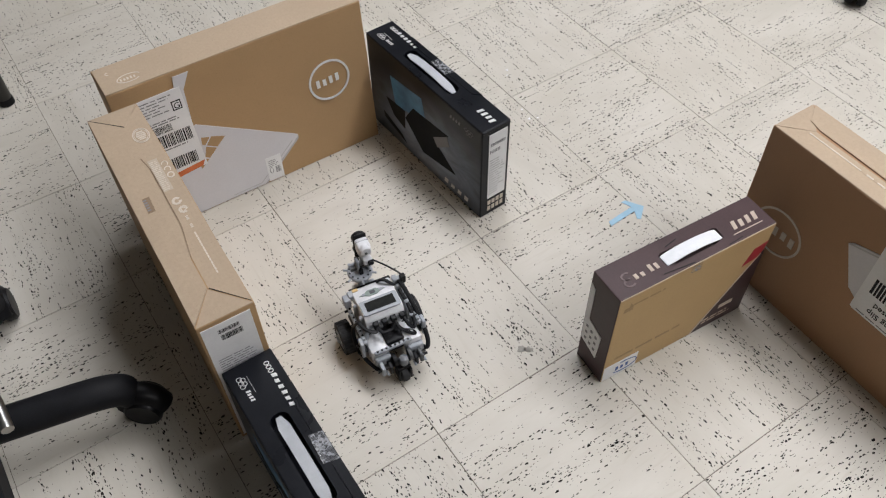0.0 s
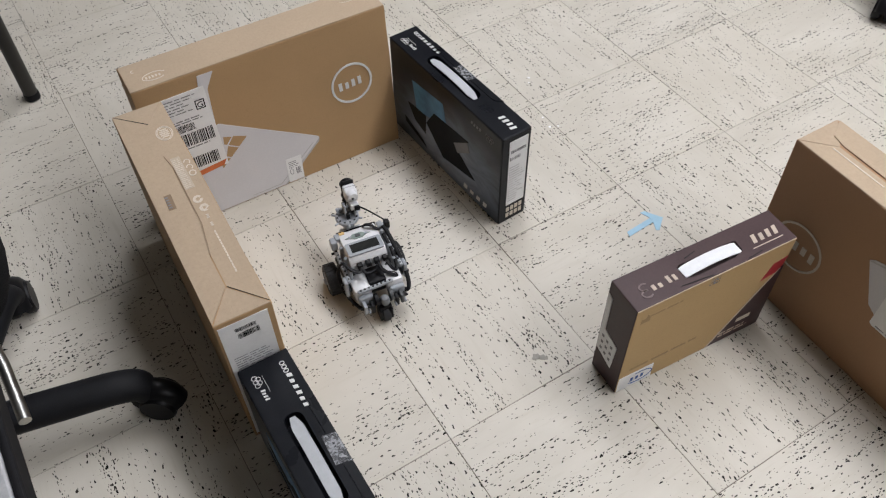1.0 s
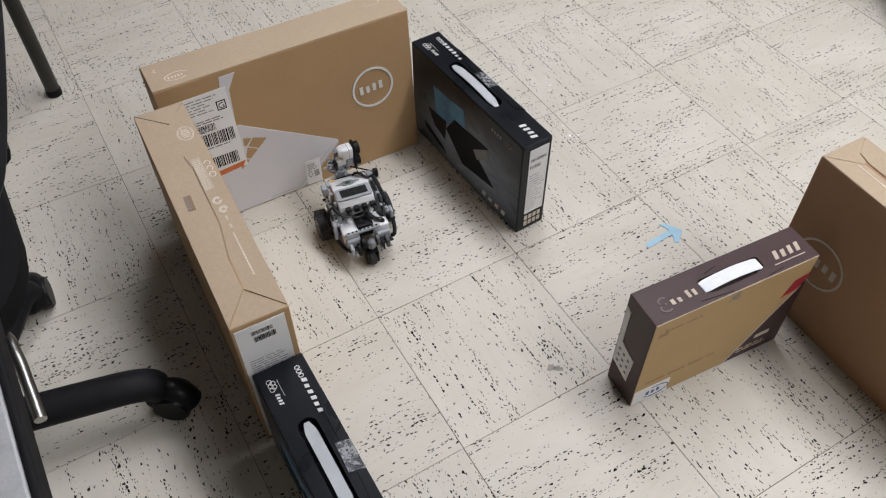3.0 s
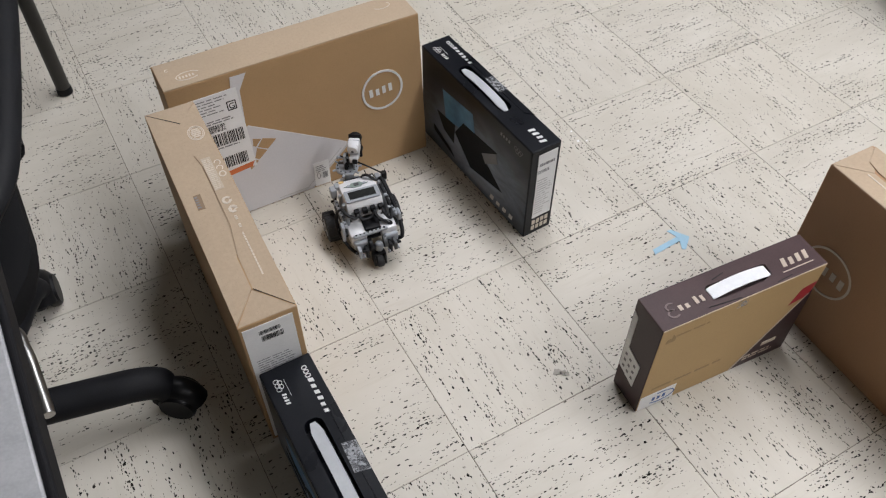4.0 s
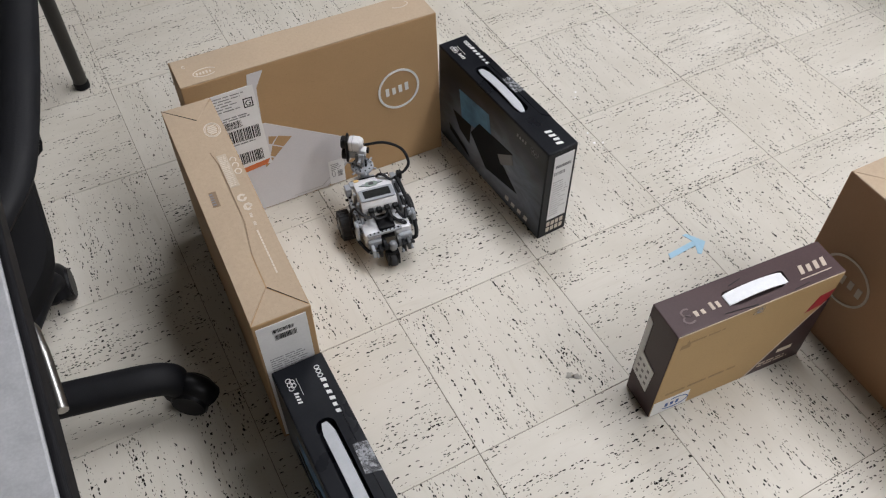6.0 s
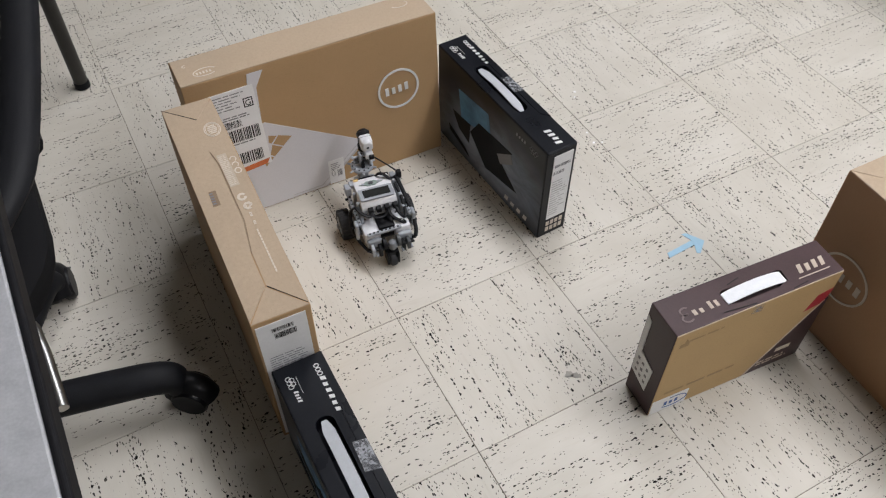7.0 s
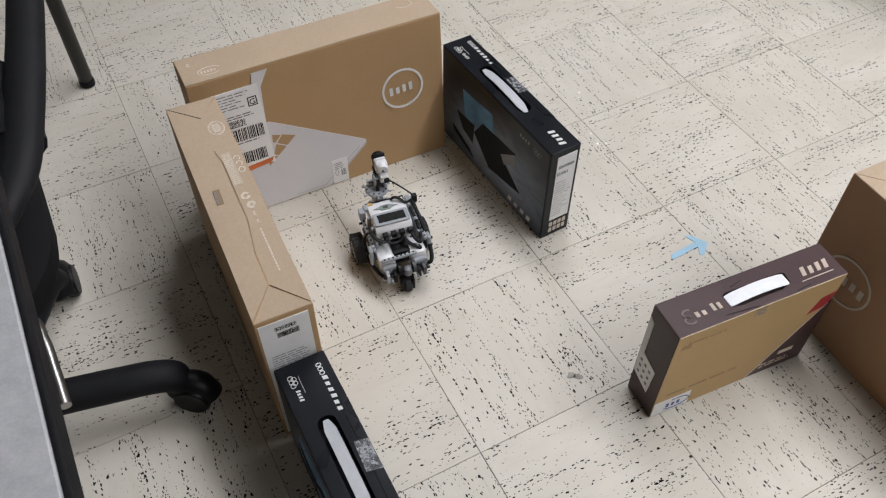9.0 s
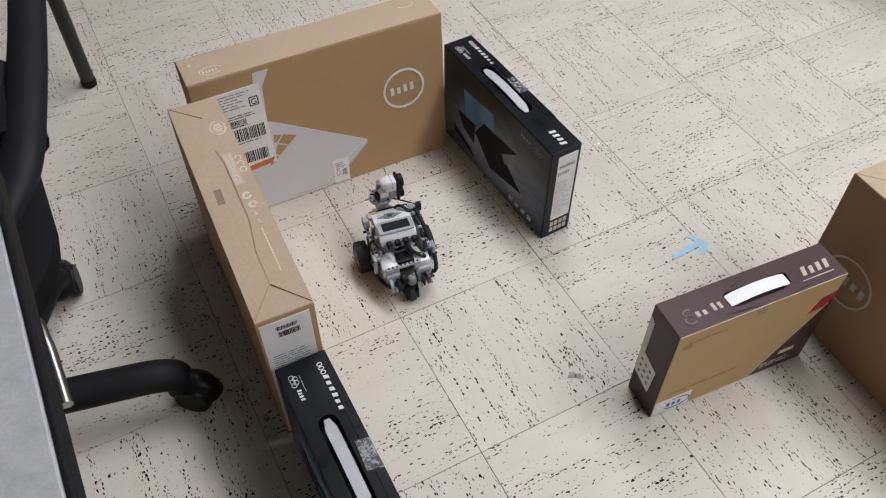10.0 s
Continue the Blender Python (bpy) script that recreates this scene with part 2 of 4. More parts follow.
_b.inputs["Emission Strength"].default_value = 6.0
EYE_RED, _nt, _b = nodes_of("lit_red_sensor")
_b.inputs["Base Color"].default_value = (0.4, 0.02, 0.03, 1)
_b.inputs["Emission Color"].default_value = (1.0, 0.06, 0.10, 1)
_b.inputs["Emission Strength"].default_value = 0.9


# ---- mesh helpers ----
def part(name, bm, material, parent=None, label="", smooth=False):
    """Links a bmesh as one mesh object, under parent if given."""
    me = bpy.data.meshes.new(name)
    bmesh.ops.recalc_face_normals(bm, faces=bm.faces[:])
    if smooth:
        for f in bm.faces:
            f.smooth = True
    bm.to_mesh(me)
    bm.free()
    if smooth:
        me.set_sharp_from_angle(angle=radians(38))
    me.materials.append(material)
    ob = new(name, me)
    if name in ("barcode", "print_lines", "flap_cut", "icon_print", "ruling"):
        tagged(ob, kind="stuff")
    if parent is not None:
        ob.parent = parent
    if label:
        tagged(ob, label)
    return ob


def empty(name, m, label, category, group="", kind=""):
    ob = new(name)
    ob.empty_display_size = 0.05
    ob.matrix_basis = m
    return tagged(ob, label, category, group, kind)


def add_box(bm, x0, x1, y0, y1, z0, z1, bevel=0.0, m=None, segments=2):
    g = bmesh.ops.create_cube(bm, size=1.0)
    vs = g["verts"]
    for v in vs:
        v.co = Vector((x0 + (v.co.x + .5) * (x1 - x0), y0 + (v.co.y + .5) * (y1 - y0), z0 + (v.co.z + .5) * (z1 - z0)))
    if bevel:
        es = list({e for v in vs for e in v.link_edges})
        out = bmesh.ops.bevel(bm, geom=es, offset=bevel, segments=segments, affect="EDGES", profile=0.5)
        vs = list({v for f in out["faces"] for v in f.verts} | {v for v in vs if v.is_valid})
    if m is not None:
        bmesh.ops.transform(bm, matrix=m, verts=vs)
    return bm


def box(*a, **k):
    return add_box(bmesh.new(), *a, **k)


def add_rod(bm, p, q, r, r2=None, seg=14):
    p, q = Vector(p), Vector(q)
    d = q - p
    m = Matrix.Translation((p + q) / 2) @ d.to_track_quat("Z", "Y").to_matrix().to_4x4()
    bmesh.ops.create_cone(bm, cap_ends=True, segments=seg, radius1=r, radius2=r if r2 is None else r2, depth=d.length, matrix=m)
    return bm


def rod(*a, **k):
    return add_rod(bmesh.new(), *a, **k)


def add_lathe(bm, profile, axis="z", seg=24, m=None):
    """Turns (radius, height) pairs round an axis."""
    rings, made = [], []
    for r, h in profile:
        ring = []
        for i in range(seg):
            a = 2 * math.pi * i / seg
            c, s = r * math.cos(a), r * math.sin(a)
            co = {"z": (c, s, h), "x": (h, c, s), "y": (c, h, s)}[axis]
            ring.append(bm.verts.new(co))
        rings.append(ring)
        made += ring
    for a, b in zip(rings, rings[1:]):
        for i in range(seg):
            j = (i + 1) % seg
            bm.faces.new((a[i], a[j], b[j], b[i]))
    for ring in (rings[0], rings[-1]):
        bm.faces.new(ring)
    if m is not None:
        bmesh.ops.transform(bm, matrix=m, verts=made)
    return bm


def lathe(*a, **k):
    return add_lathe(bmesh.new(), *a, **k)


def spline(points, n=8):
    """Smooth points through the given ones."""
    pts = [Vector(p) for p in points]
    ext = [pts[0] * 2 - pts[1]] + pts + [pts[-1] * 2 - pts[-2]]
    out = []
    for a, b, c, d in zip(ext, ext[1:], ext[2:], ext[3:]):
        for i in range(n):
            t = i / n
            out.append(0.5 * (2 * b + (c - a) * t + (2 * a - 5 * b + 4 * c - d) * t * t + (3 * b - a - 3 * c + d) * t ** 3))
    return out + [pts[-1]]


def add_tube(bm, points, r, seg=8, n=8, flat=1.0, up=(0, 0, 1)):
    """A swept tube through points; flat squeezes it along up."""
    pts = spline(points, n)
    rings = []
    for i, p in enumerate(pts):
        d = (pts[min(i + 1, len(pts) - 1)] - pts[max(i - 1, 0)]).normalized()
        u = Vector(up)
        if abs(d.dot(u)) > 0.95:
            u = Vector((1, 0, 0)) if abs(d.x) < 0.9 else Vector((0, 1, 0))
        side = d.cross(u).normalized()
        top = side.cross(d)
        rr = r(i / (len(pts) - 1)) if callable(r) else r
        rings.append([bm.verts.new(p + side * rr * math.cos(2 * math.pi * k / seg) + top * rr * flat * math.sin(2 * math.pi * k / seg)) for k in range(seg)])
    for a, b in zip(rings, rings[1:]):
        for k in range(seg):
            j = (k + 1) % seg
            bm.faces.new((a[k], a[j], b[j], b[k]))
    bm.faces.new(rings[0])
    bm.faces.new(rings[-1])
    return bm


def tube(*a, **k):
    return add_tube(bmesh.new(), *a, **k)


def add_plate(bm, pts, m, thick=0.0005):
    """A thin prism on the plane m: pts are (u, v), its thickness goes to +w."""
    lo = [bm.verts.new(m @ Vector((u, v, -0.0006))) for u, v in pts]
    hi = [bm.verts.new(m @ Vector((u, v, thick))) for u, v in pts]
    bm.faces.new(hi)
    bm.faces.new(lo[::-1])
    for i in range(len(pts)):
        j = (i + 1) % len(pts)
        bm.faces.new((lo[i], lo[j], hi[j], hi[i]))
    return bm


def plate(pts, m, thick=0.0005):
    return add_plate(bmesh.new(), pts, m, thick)


def rect(u0, u1, v0, v1):
    return [(u0, v0), (u1, v0), (u1, v1), (u0, v1)]


def turned(pts, angle, about):
    a, (cx, cy) = radians(angle), about
    return [(cx + (u - cx) * math.cos(a) - (v - cy) * math.sin(a), cy + (u - cx) * math.sin(a) + (v - cy) * math.cos(a)) for u, v in pts]


def oval(cx, cy, rx, ry, n=28):
    return [(cx + rx * math.cos(2 * math.pi * i / n), cy + ry * math.sin(2 * math.pi * i / n)) for i in range(n)]


def add_ring(bm, cx, cy, rx, ry, w, m, thick=0.0005, n=36, start=0.0, sweep=360.0):
    """A flat printed ring or arc."""
    count = n if sweep >= 360 else n + 1
    rows = []
    for i in range(count):
        a = radians(start + sweep * i / n)
        c, s = math.cos(a), math.sin(a)
        rows.append([bm.verts.new(m @ Vector((cx + (rx - k) * c, cy + (ry - k) * s, h))) for k, h in ((0, -0.0006), (0, thick), (w, thick), (w, -0.0006))])
    for i in range(n):
        a, b = rows[i], rows[(i + 1) % count]
        for k in range(4):
            bm.faces.new((a[k], b[k], b[(k + 1) % 4], a[(k + 1) % 4]))
    if sweep < 360:
        bm.faces.new(rows[0])
        bm.faces.new(rows[-1])
    return bm


def front(ox=0.0, oz=0.0, y=0.0, lean=0.0):
    """Plane of a box's front: u right, v up, w towards -y."""
    m = Matrix(((1, 0, 0, ox), (0, math.sin(lean), -math.cos(lean), y), (0, math.cos(lean), math.sin(lean), oz), (0, 0, 0, 1)))
    return m


def topside(z, ox=0.0, oy=0.0):
    return Matrix.Translation((ox, oy, z))


def leftside(x=0.0):
    """Plane of a box's left side, seen from -x: u towards -y from 0 at y = 0, v up."""
    return Matrix(((0, 0, -1, x), (-1, 0, 0, 0), (0, 1, 0, 0), (0, 0, 0, 1)))


def add_bars(bm, m, u0, u1, v0, v1, n, rng, thick=0.0008, fill=0.55):
    """A row of upright bars of uneven width, like a barcode."""
    u = u0
    step = (u1 - u0) / n
    while u < u1 - step * 0.3:
        w = step * rng.choice((0.35, 0.5, 0.75, 1.0)) * fill * 1.6
        add_plate(bm, rect(u, min(u + w, u1), v0, v1), m, thick)
        u += w + step * rng.choice((0.3, 0.45, 0.7))
    return bm


def add_lines(bm, m, u0, u1, v0, v1, rows, rng, thick=0.0008, fill=0.5, ragged=0.35):
    """Lines of writing too small to read, as plain bars."""
    step = (v1 - v0) / rows
    for i in range(rows):
        u, end = u0, u1 - (u1 - u0) * rng.random() * ragged
        while u < end:
            w = step * rng.uniform(1.2, 4.0)
            add_plate(bm, rect(u, min(u + w, end), v0 + i * step, v0 + (i + fill) * step), m, thick)
            u += w + step * 0.5
    return bm


def carton(L, D, H, skew=0.0, hole=None, hole_depth=0.02, wobble=0.0008, seed=1):
    """A closed board box L x D x H with soft edges; skew leans its top back; hole is a loop cut into the top."""
    bm = box(0, L, 0, D, 0, H, bevel=0.0016, segments=2)
    top = max(bm.faces, key=lambda f: (f.calc_center_median().z, f.calc_area()))
    if hole:
        ring = list(top.edges)
        bmesh.ops.delete(bm, geom=[top], context="FACES_ONLY")
        vs = [bm.verts.new((u, v, H)) for u, v in hole]
        es = [bm.edges.new((vs[i], vs[(i + 1) % len(vs)])) for i in range(len(vs))]
        bmesh.ops.triangle_fill(bm, use_beauty=True, edges=ring + es)
        low = [bm.verts.new((u, v, H - hole_depth)) for u, v in hole]
        for i in range(len(vs)):
            j = (i + 1) % len(vs)
            bm.faces.new((vs[i], vs[j], low[j], low[i]))
        bm.faces.new(low)
    else:
        es = [e for e in bm.edges if e.calc_length() > 0.04]
        bmesh.ops.subdivide_edges(bm, edges=es, cuts=7, use_grid_fill=True)
    for v in bm.verts:
        p = v.co * 9 + Vector((seed * 7.3, 0, 0))
        if v.co.z > 0.004:
            v.co += Vector((noise.noise(p), noise.noise(p + Vector((9, 4, 2))), noise.noise(p + Vector((1, 8, 5))))) * wobble
        v.co.y += skew * v.co.z / H
    return bm


def rounded(u0, u1, v0, v1, r, n=5):
    pts = []
    for cx, cy, a0 in ((u1 - r, v1 - r, 0), (u0 + r, v1 - r, 90), (u0 + r, v0 + r, 180), (u1 - r, v0 + r, 270)):
        for i in range(n):
            a = radians(a0 + 90 * i / (n - 1))
            pts.append((cx + r * math.cos(a), cy + r * math.sin(a)))
    return pts


def text_part(name, words, size, m, material, parent, extrude=0.0004):
    cu = bpy.data.curves.new(name, "FONT")
    cu.body, cu.size, cu.extrude, cu.align_x = words, size, extrude, "CENTER"
    tmp = bpy.data.objects.new(name, cu)
    me = bpy.data.meshes.new_from_object(tmp)
    bpy.data.objects.remove(tmp)
    me.materials.append(material)
    ob = new(name, me)
    ob.parent, ob.matrix_basis = parent, m
    return ob


def add_letterish(bm, m, u0, u1, v0, v1, n, thick=0.0008, slant=0.0):
    """A logo word as plain upright blocks."""
    w = (u1 - u0) / n
    for i in range(n):
        a = u0 + i * w
        s = slant * (v1 - v0)
        h = (v1 - v0) * (0.0, 0.14, 0.05)[i % 3]
        shapes = [rect(a, a + w * 0.52, v0 + (v1 - v0) * 0.10, v1 - (v1 - v0) * 0.10 - h)]
        for pts in shapes:
            add_plate(bm, [(u + s * (v - v0) / (v1 - v0), v) for u, v in pts], m, thick)
    return bm


# ---- room ----
def room():
    x0, x1, y0, y1, h = ROOM
    # unseen shell added to close the room and hold the bounced light low
    for name, a in (("wall_west", (x0 - .12, x0, y0 - .12, y1 + .12, 0, h)), ("wall_east", (x1, x1 + .12, y0 - .12, y1 + .12, 0, h)),
                    ("wall_south", (x0, x1, y0 - .12, y0, 0, h)), ("wall_north", (x0, x1, y1, y1 + .12, 0, h))):
        tagged(part(name, box(*a), WALL), "plain dim grey wall closing the room out of view", "wall", kind="structure")
    tagged(part("ceiling", box(x0 - .12, x1 + .12, y0 - .12, y1 + .12, h, h + .1), CEILING), "grey ceiling boards above the room, out of view", "ceiling", kind="structure")
    first = None
    for lx, ly, _ in TROFFERS:
        if first is None:
            first = empty("ceiling_light", pose(lx, ly, h), "white recessed fluorescent troffer lit in the ceiling", "lamp", "ceiling lights")
            bm = bmesh.new()
            for a in ((-.33, -.29, -.63, .63), (.29, .33, -.63, .63), (-.29, .29, -.63, -.59), (-.29, .29, .59, .63)):
                add_box(bm, *a, -.05, -.001)
            part("frame", bm, METAL_WHITE, first)
            part("diffuser", box(-.29, .29, -.59, .59, -.03, -.02), GLOW, first)
        else:
            copy_thing(first, pose(lx, ly, h))


room()


# ---- cartons ----
def laptop_carton():
    """The big kraft carton whose front shows the pale laptop print, a shipping label and a ring logo."""
    rng = random.Random(4)
    L, D, H, lean = 0.502, 0.084, 0.326, 0.026
    thing = empty("laptop_carton", pose(-0.208, 0.381, 0, 0, 0, -0.9), "large brown kraft laptop carton with printed laptop and shipping label", "cardboard box")
    part("body", carton(L, D, H, lean, wobble=0.0016, seed=3), KRAFT, thing)
    f = front(0, 0, -0.0010, math.atan2(lean, H))
    t = topside(H + 0.0006, 0, lean)
    g = f @ Matrix.Translation((0.006, -0.006, 0))
    part("top_flap", plate([(0.001, 0.001), (L - .001, 0.001), (L - .002, D - .003), (0.002, D - .004)], t, 0.0012), KRAFT_PALE, thing, "paler kraft top flap with crushed edges")
    part("laptop_print", plate([(0.03, 0.009), (0.227, 0.009), (0.268, 0.052), (0.312, 0.086), (0.314, 0.096), (0.302, 0.104), (0.124, 0.212), (0.102, 0.205), (0.03, 0.22)], g, 0.0006), PALE_PRINT, thing, "pale grey printed laptop lid")
    part("laptop_edge", plate([(0.2215, 0.009), (0.226, 0.009), (0.3135, 0.086), (0.3145, 0.0925)], g, 0.0009), PALE_LINE, thing)
    part("crease", plate([(0.150, 0.0145), (0.214, 0.0145), (0.300, 0.0865), (0.2985, 0.0872), (0.2135, 0.0160), (0.150, 0.0160)], g, 0.0008), PALE_LINE, thing)
    part("stripe", plate([(0.112, 0.324), (0.142, 0.324), (0.124, 0.292), (0.119, 0.212), (0.104, 0.212), (0.106, 0.286)], g, 0.0006), PALE_PRINT, thing)
    bm = bmesh.new()
    for pts in ([(0.125, 0.180), (0.141, 0.174), (0.128, 0.160), (0.123, 0.163)], [(0.144, 0.174), (0.170, 0.163), (0.150, 0.146), (0.131, 0.158)],
                [(0.129, 0.156), (0.148, 0.144), (0.129, 0.128), (0.121, 0.134)], [(0.119, 0.131), (0.127, 0.126), (0.108, 0.110), (0.106, 0.122)]):
        add_plate(bm, pts, g, 0.0009)
    part("keyboard_print", bm, KRAFT, thing)
    label = part("shipping_label", plate(turned(rect(0.022, 0.118, 0.118, 0.302), 1.0, (0.118, 0.30)), g, 0.0011), PAPER, thing, "white shipping label with barcodes")
    bm = bmesh.new()
    add_bars(bm, g, 0.044, 0.112, 0.188, 0.216, 22, rng, 0.0014)
    add_bars(bm, g, 0.048, 0.108, 0.134, 0.160, 20, rng, 0.0014)
    for j in range(4):
        add_bars(bm, g, 0.044, 0.082, 0.221 + j * .004, 0.2245 + j * .004, 16, rng, 0.0014)
    part("barcode", bm, BLACK_INK, label)
    bm = bmesh.new()
    add_lines(bm, g, 0.034, 0.100, 0.262, 0.298, 6, rng, 0.0014, 0.3, 0.5)
    add_lines(bm, g, 0.040, 0.112, 0.240, 0.250, 2, rng, 0.0014, 0.45, 0.3)
    add_lines(bm, g, 0.046, 0.100, 0.182, 0.186, 1, rng, 0.0014, 0.6, 0.1)
    part("print_lines", bm, GREY_INK, label)
    bm = bmesh.new()
    for a in (rect(.094, .112, .258, .260), rect(.094, .112, .276, .278), rect(.094, .096, .26, .276), rect(.110, .112, .26, .276)):
        add_plate(bm, a, g, 0.0014)
    part("mark_frame", bm, BLACK_INK, label)
    text_part("mark_letter", "G", 0.017, g @ pose(0.103, 0.2615, 0.0012), BLACK_INK, label)
    part("orange_strip", plate([(0.050, 0.112), (0.112, 0.118), (0.119, 0.130), (0.052, 0.124)], g, 0.0013), ORANGE_INK, thing)
    bm = add_ring(bmesh.new(), 0.411, 0.185, 0.0455, 0.0455, 0.0045, f, 0.0006)
    part("logo_ring", bm, WHITE_INK, thing)
    bm = bmesh.new()
    add_letterish(bm, f @ Matrix.Rotation(radians(3), 4, "Z"), 0.391, 0.448, 0.1525, 0.1745, 4, 0.0006)
    part("logo_blocks", bm, WHITE_INK, thing)
    sticker = part("sticker", plate(turned(rect(0.238, 0.272, 0.004, 0.064), -2, (0.25, 0.03)), f, 0.0012), PAPER, thing, "small white sticker with grey barcode")
    bm = add_bars(bmesh.new(), f, 0.256, 0.268, 0.020, 0.036, 7, rng, 0.0015)
    add_lines(bm, f, 0.243, 0.268, 0.040, 0.058, 4, rng, 0.0015, 0.3)
    add_ring(bm, 0.247, 0.030, 0.004, 0.008, 0.001, f, 0.0015, 16)
    part("barcode", bm, GREY_INK, sticker)
    bm = add_ring(bmesh.new(), 0.052, 0.026, 0.022, 0.012, 0.0018, t, 0.0016, 28, 20, 300)
    add_letterish(bm, t, 0.036, 0.066, 0.021, 0.030, 5, 0.0016)
    add_ring(bm, 0.022, 0.056, 0.004, 0.004, 0.0015, t, 0.0016, 12, 60, 240)
    part("oval_logo", bm, FADED_INK, thing, "faded white oval print")
    bm = add_ring(bmesh.new(), L - .052, 0.056, 0.018, 0.010, 0.0016, t, 0.0016, 24, 200, 200)
    part("oval_logo", bm, FADED_INK, thing)


def long_carton():
    """The kraft carton standing lengthwise beside the robot's lane, flaps and fold lines on its top."""
    rng = random.Random(9)
    W, L, H = 0.087, 0.500, 0.318
    thing = empty("narrow_carton", pose(-0.271, -0.126, 0, 0, 0, -2.0), "narrow brown kraft carton on edge with folded flaps and printed marks", "cardboard box")
    part("body", carton(W, L, H, wobble=0.0014, seed=8), KRAFT, thing)
    t = topside(H + 0.0004)
    part("end_flap", plate([(0.001, 0.001), (W - .001, 0.001), (0.040, 0.056)], t, 0.0010), KRAFT_PALE, thing)
    part("end_flap", plate([(0.001, L - .001), (0.050, L - .050), (W - .001, L - .001)], t, 0.0010), KRAFT_PALE, thing)
    part("side_flap", plate([(0.0006, 0.004), (0.040, 0.057), (0.040, 0.12), (0.0505, 0.19), (0.0505, 0.33), (0.0455, 0.36), (0.050, L - .052), (0.0006, L - .002)], t, 0.0026), KRAFT_PALE, thing, "pale kraft tuck flap with a cut edge")
    part("side_flap", plate([(W - .0008, 0.004), (0.042, 0.056), (0.042, L - .056), (W - .0008, L - .004)], t, 0.0007), KRAFT_PALE, thing)
    # thin dark strips paint the shade in the crevices between the flaps
    for a, c, w in (((W - .002, .003), (.042, .055), .0009), ((.002, L - .004), (.049, L - .051), .0014), ((.0412, .120), (.0515, .190), .0008), ((.0515, .190), (.0515, .330), .0013), ((.0515, .330), (.0465, .360), .0010)):
        n = Vector((c[1] - a[1], a[0] - c[0])).normalized() * w
        part("seam_shade", plate([a, c, (c[0] + n.x, c[1] + n.y), (a[0] + n.x * .4, a[1] + n.y * .4)], topside(H + .0030), 0.0006), SLOT_SHADE if w > .0013 or w == .0009 else KRAFT_EDGE, thing)
    m = topside(H + 0.0012)
    bm = add_ring(bmesh.new(), 0.066, 0.416, 0.0140, 0.0190, 0.0014, m)
    add_ring(bm, 0.066, 0.416, 0.0115, 0.0160, 0.0010, m)
    for i in range(5):
        k = 0.0045 + 0.0035 * math.sin(math.pi * (i + .5) / 5)
        add_plate(bm, rect(0.066 - k, 0.066 + k, 0.4055 + i * .0046, 0.4083 + i * .0046), m, 0.0005)
    part("seal_print", bm, FADED_INK, thing, "faded white oval seal print")
    spec = part("spec_print", plate(rect(0.0535, 0.0690, 0.270, 0.350), m, 0.0003), SPEC_INK, thing, "block of small white printed lines")
    bm = bmesh.new()
    add_lines(bm, m, 0.0545, 0.0680, 0.273, 0.347, 17, rng, 0.0006, 0.45, 0.2)
    part("ruling", bm, FADED_INK, spec)
    n = m @ Matrix.Translation((-0.0045, -0.016, 0))
    bm = bmesh.new()
    add_ring(bm, 0.0805, 0.347, 0.0055, 0.0065, 0.0016, n, 0.0005, 16, -60, 240)
    add_ring(bm, 0.0805, 0.333, 0.0055, 0.0065, 0.0016, n, 0.0005, 16, -60, 240)
    add_ring(bm, 0.0805, 0.318, 0.0060, 0.0070, 0.0020, n, 0.0005, 18)
    part("mark_print", bm, FADED_INK, thing)
    bm = bmesh.new()
    add_ring(bm, 0.068, 0.258, 0.0075, 0.0085, 0.0042, n, 0.0005, 18, 30, 320)
    add_ring(bm, 0.071, 0.236, 0.0078, 0.0085, 0.0038, n, 0.0005, 3)
    add_ring(bm, 0.071, 0.236, 0.0078, 0.0085, 0.0030, n, 0.0006, 6, 20, 280)
    for v, l in ((0.212, .010), (0.194, .009)):
        for k in range(3):
            add_plate(bm, rect(0.0675, 0.0715, v + k * l / 3, v + (k + .62) * l / 3), n, 0.0005)
    for k in range(14):
        add_plate(bm, rect(0.0672, 0.0696, 0.092 + k * .0066, 0.0972 + k * .0066), n, 0.0005)
    part("recycling_print", bm, FADED_INK, thing)
    s = topside(H + 0.0030)
    tag = part("sticker", plate(turned(rect(0.018, 0.0295, 0.238, 0.272), -2, (0.024, 0.255)), s, 0.0005), KRAFT_EDGE, thing, "small dark tan sticker with bars")
    bm = bmesh.new()
    for i in range(5):
        add_plate(bm, rect(0.0185, 0.0240, 0.242 + i * .0058, 0.2448 + i * .0058), s, 0.0008)
    part("barcode", bm, GREY_INK, tag)
    f = front(0, 0, -0.0008)
    sheet = part("end_label", plate(rect(0.004, 0.078, 0.010, 0.310), f, 0.0008), PAPER, thing, "white paper sheet covering the carton's end")
    bm = add_bars(bmesh.new(), f, 0.026, 0.058, 0.289, 0.297, 22, rng, 0.0012)
    add_bars(bm, f, 0.028, 0.060, 0.272, 0.284, 22, rng, 0.0012)
    part("barcode", bm, BLACK_INK, sheet)
    bm = add_lines(bmesh.new(), f, 0.012, 0.070, 0.190, 0.235, 8, rng, 0.0011, 0.2, 0.2)
    part("print_lines", bm, GREY_INK, sheet)


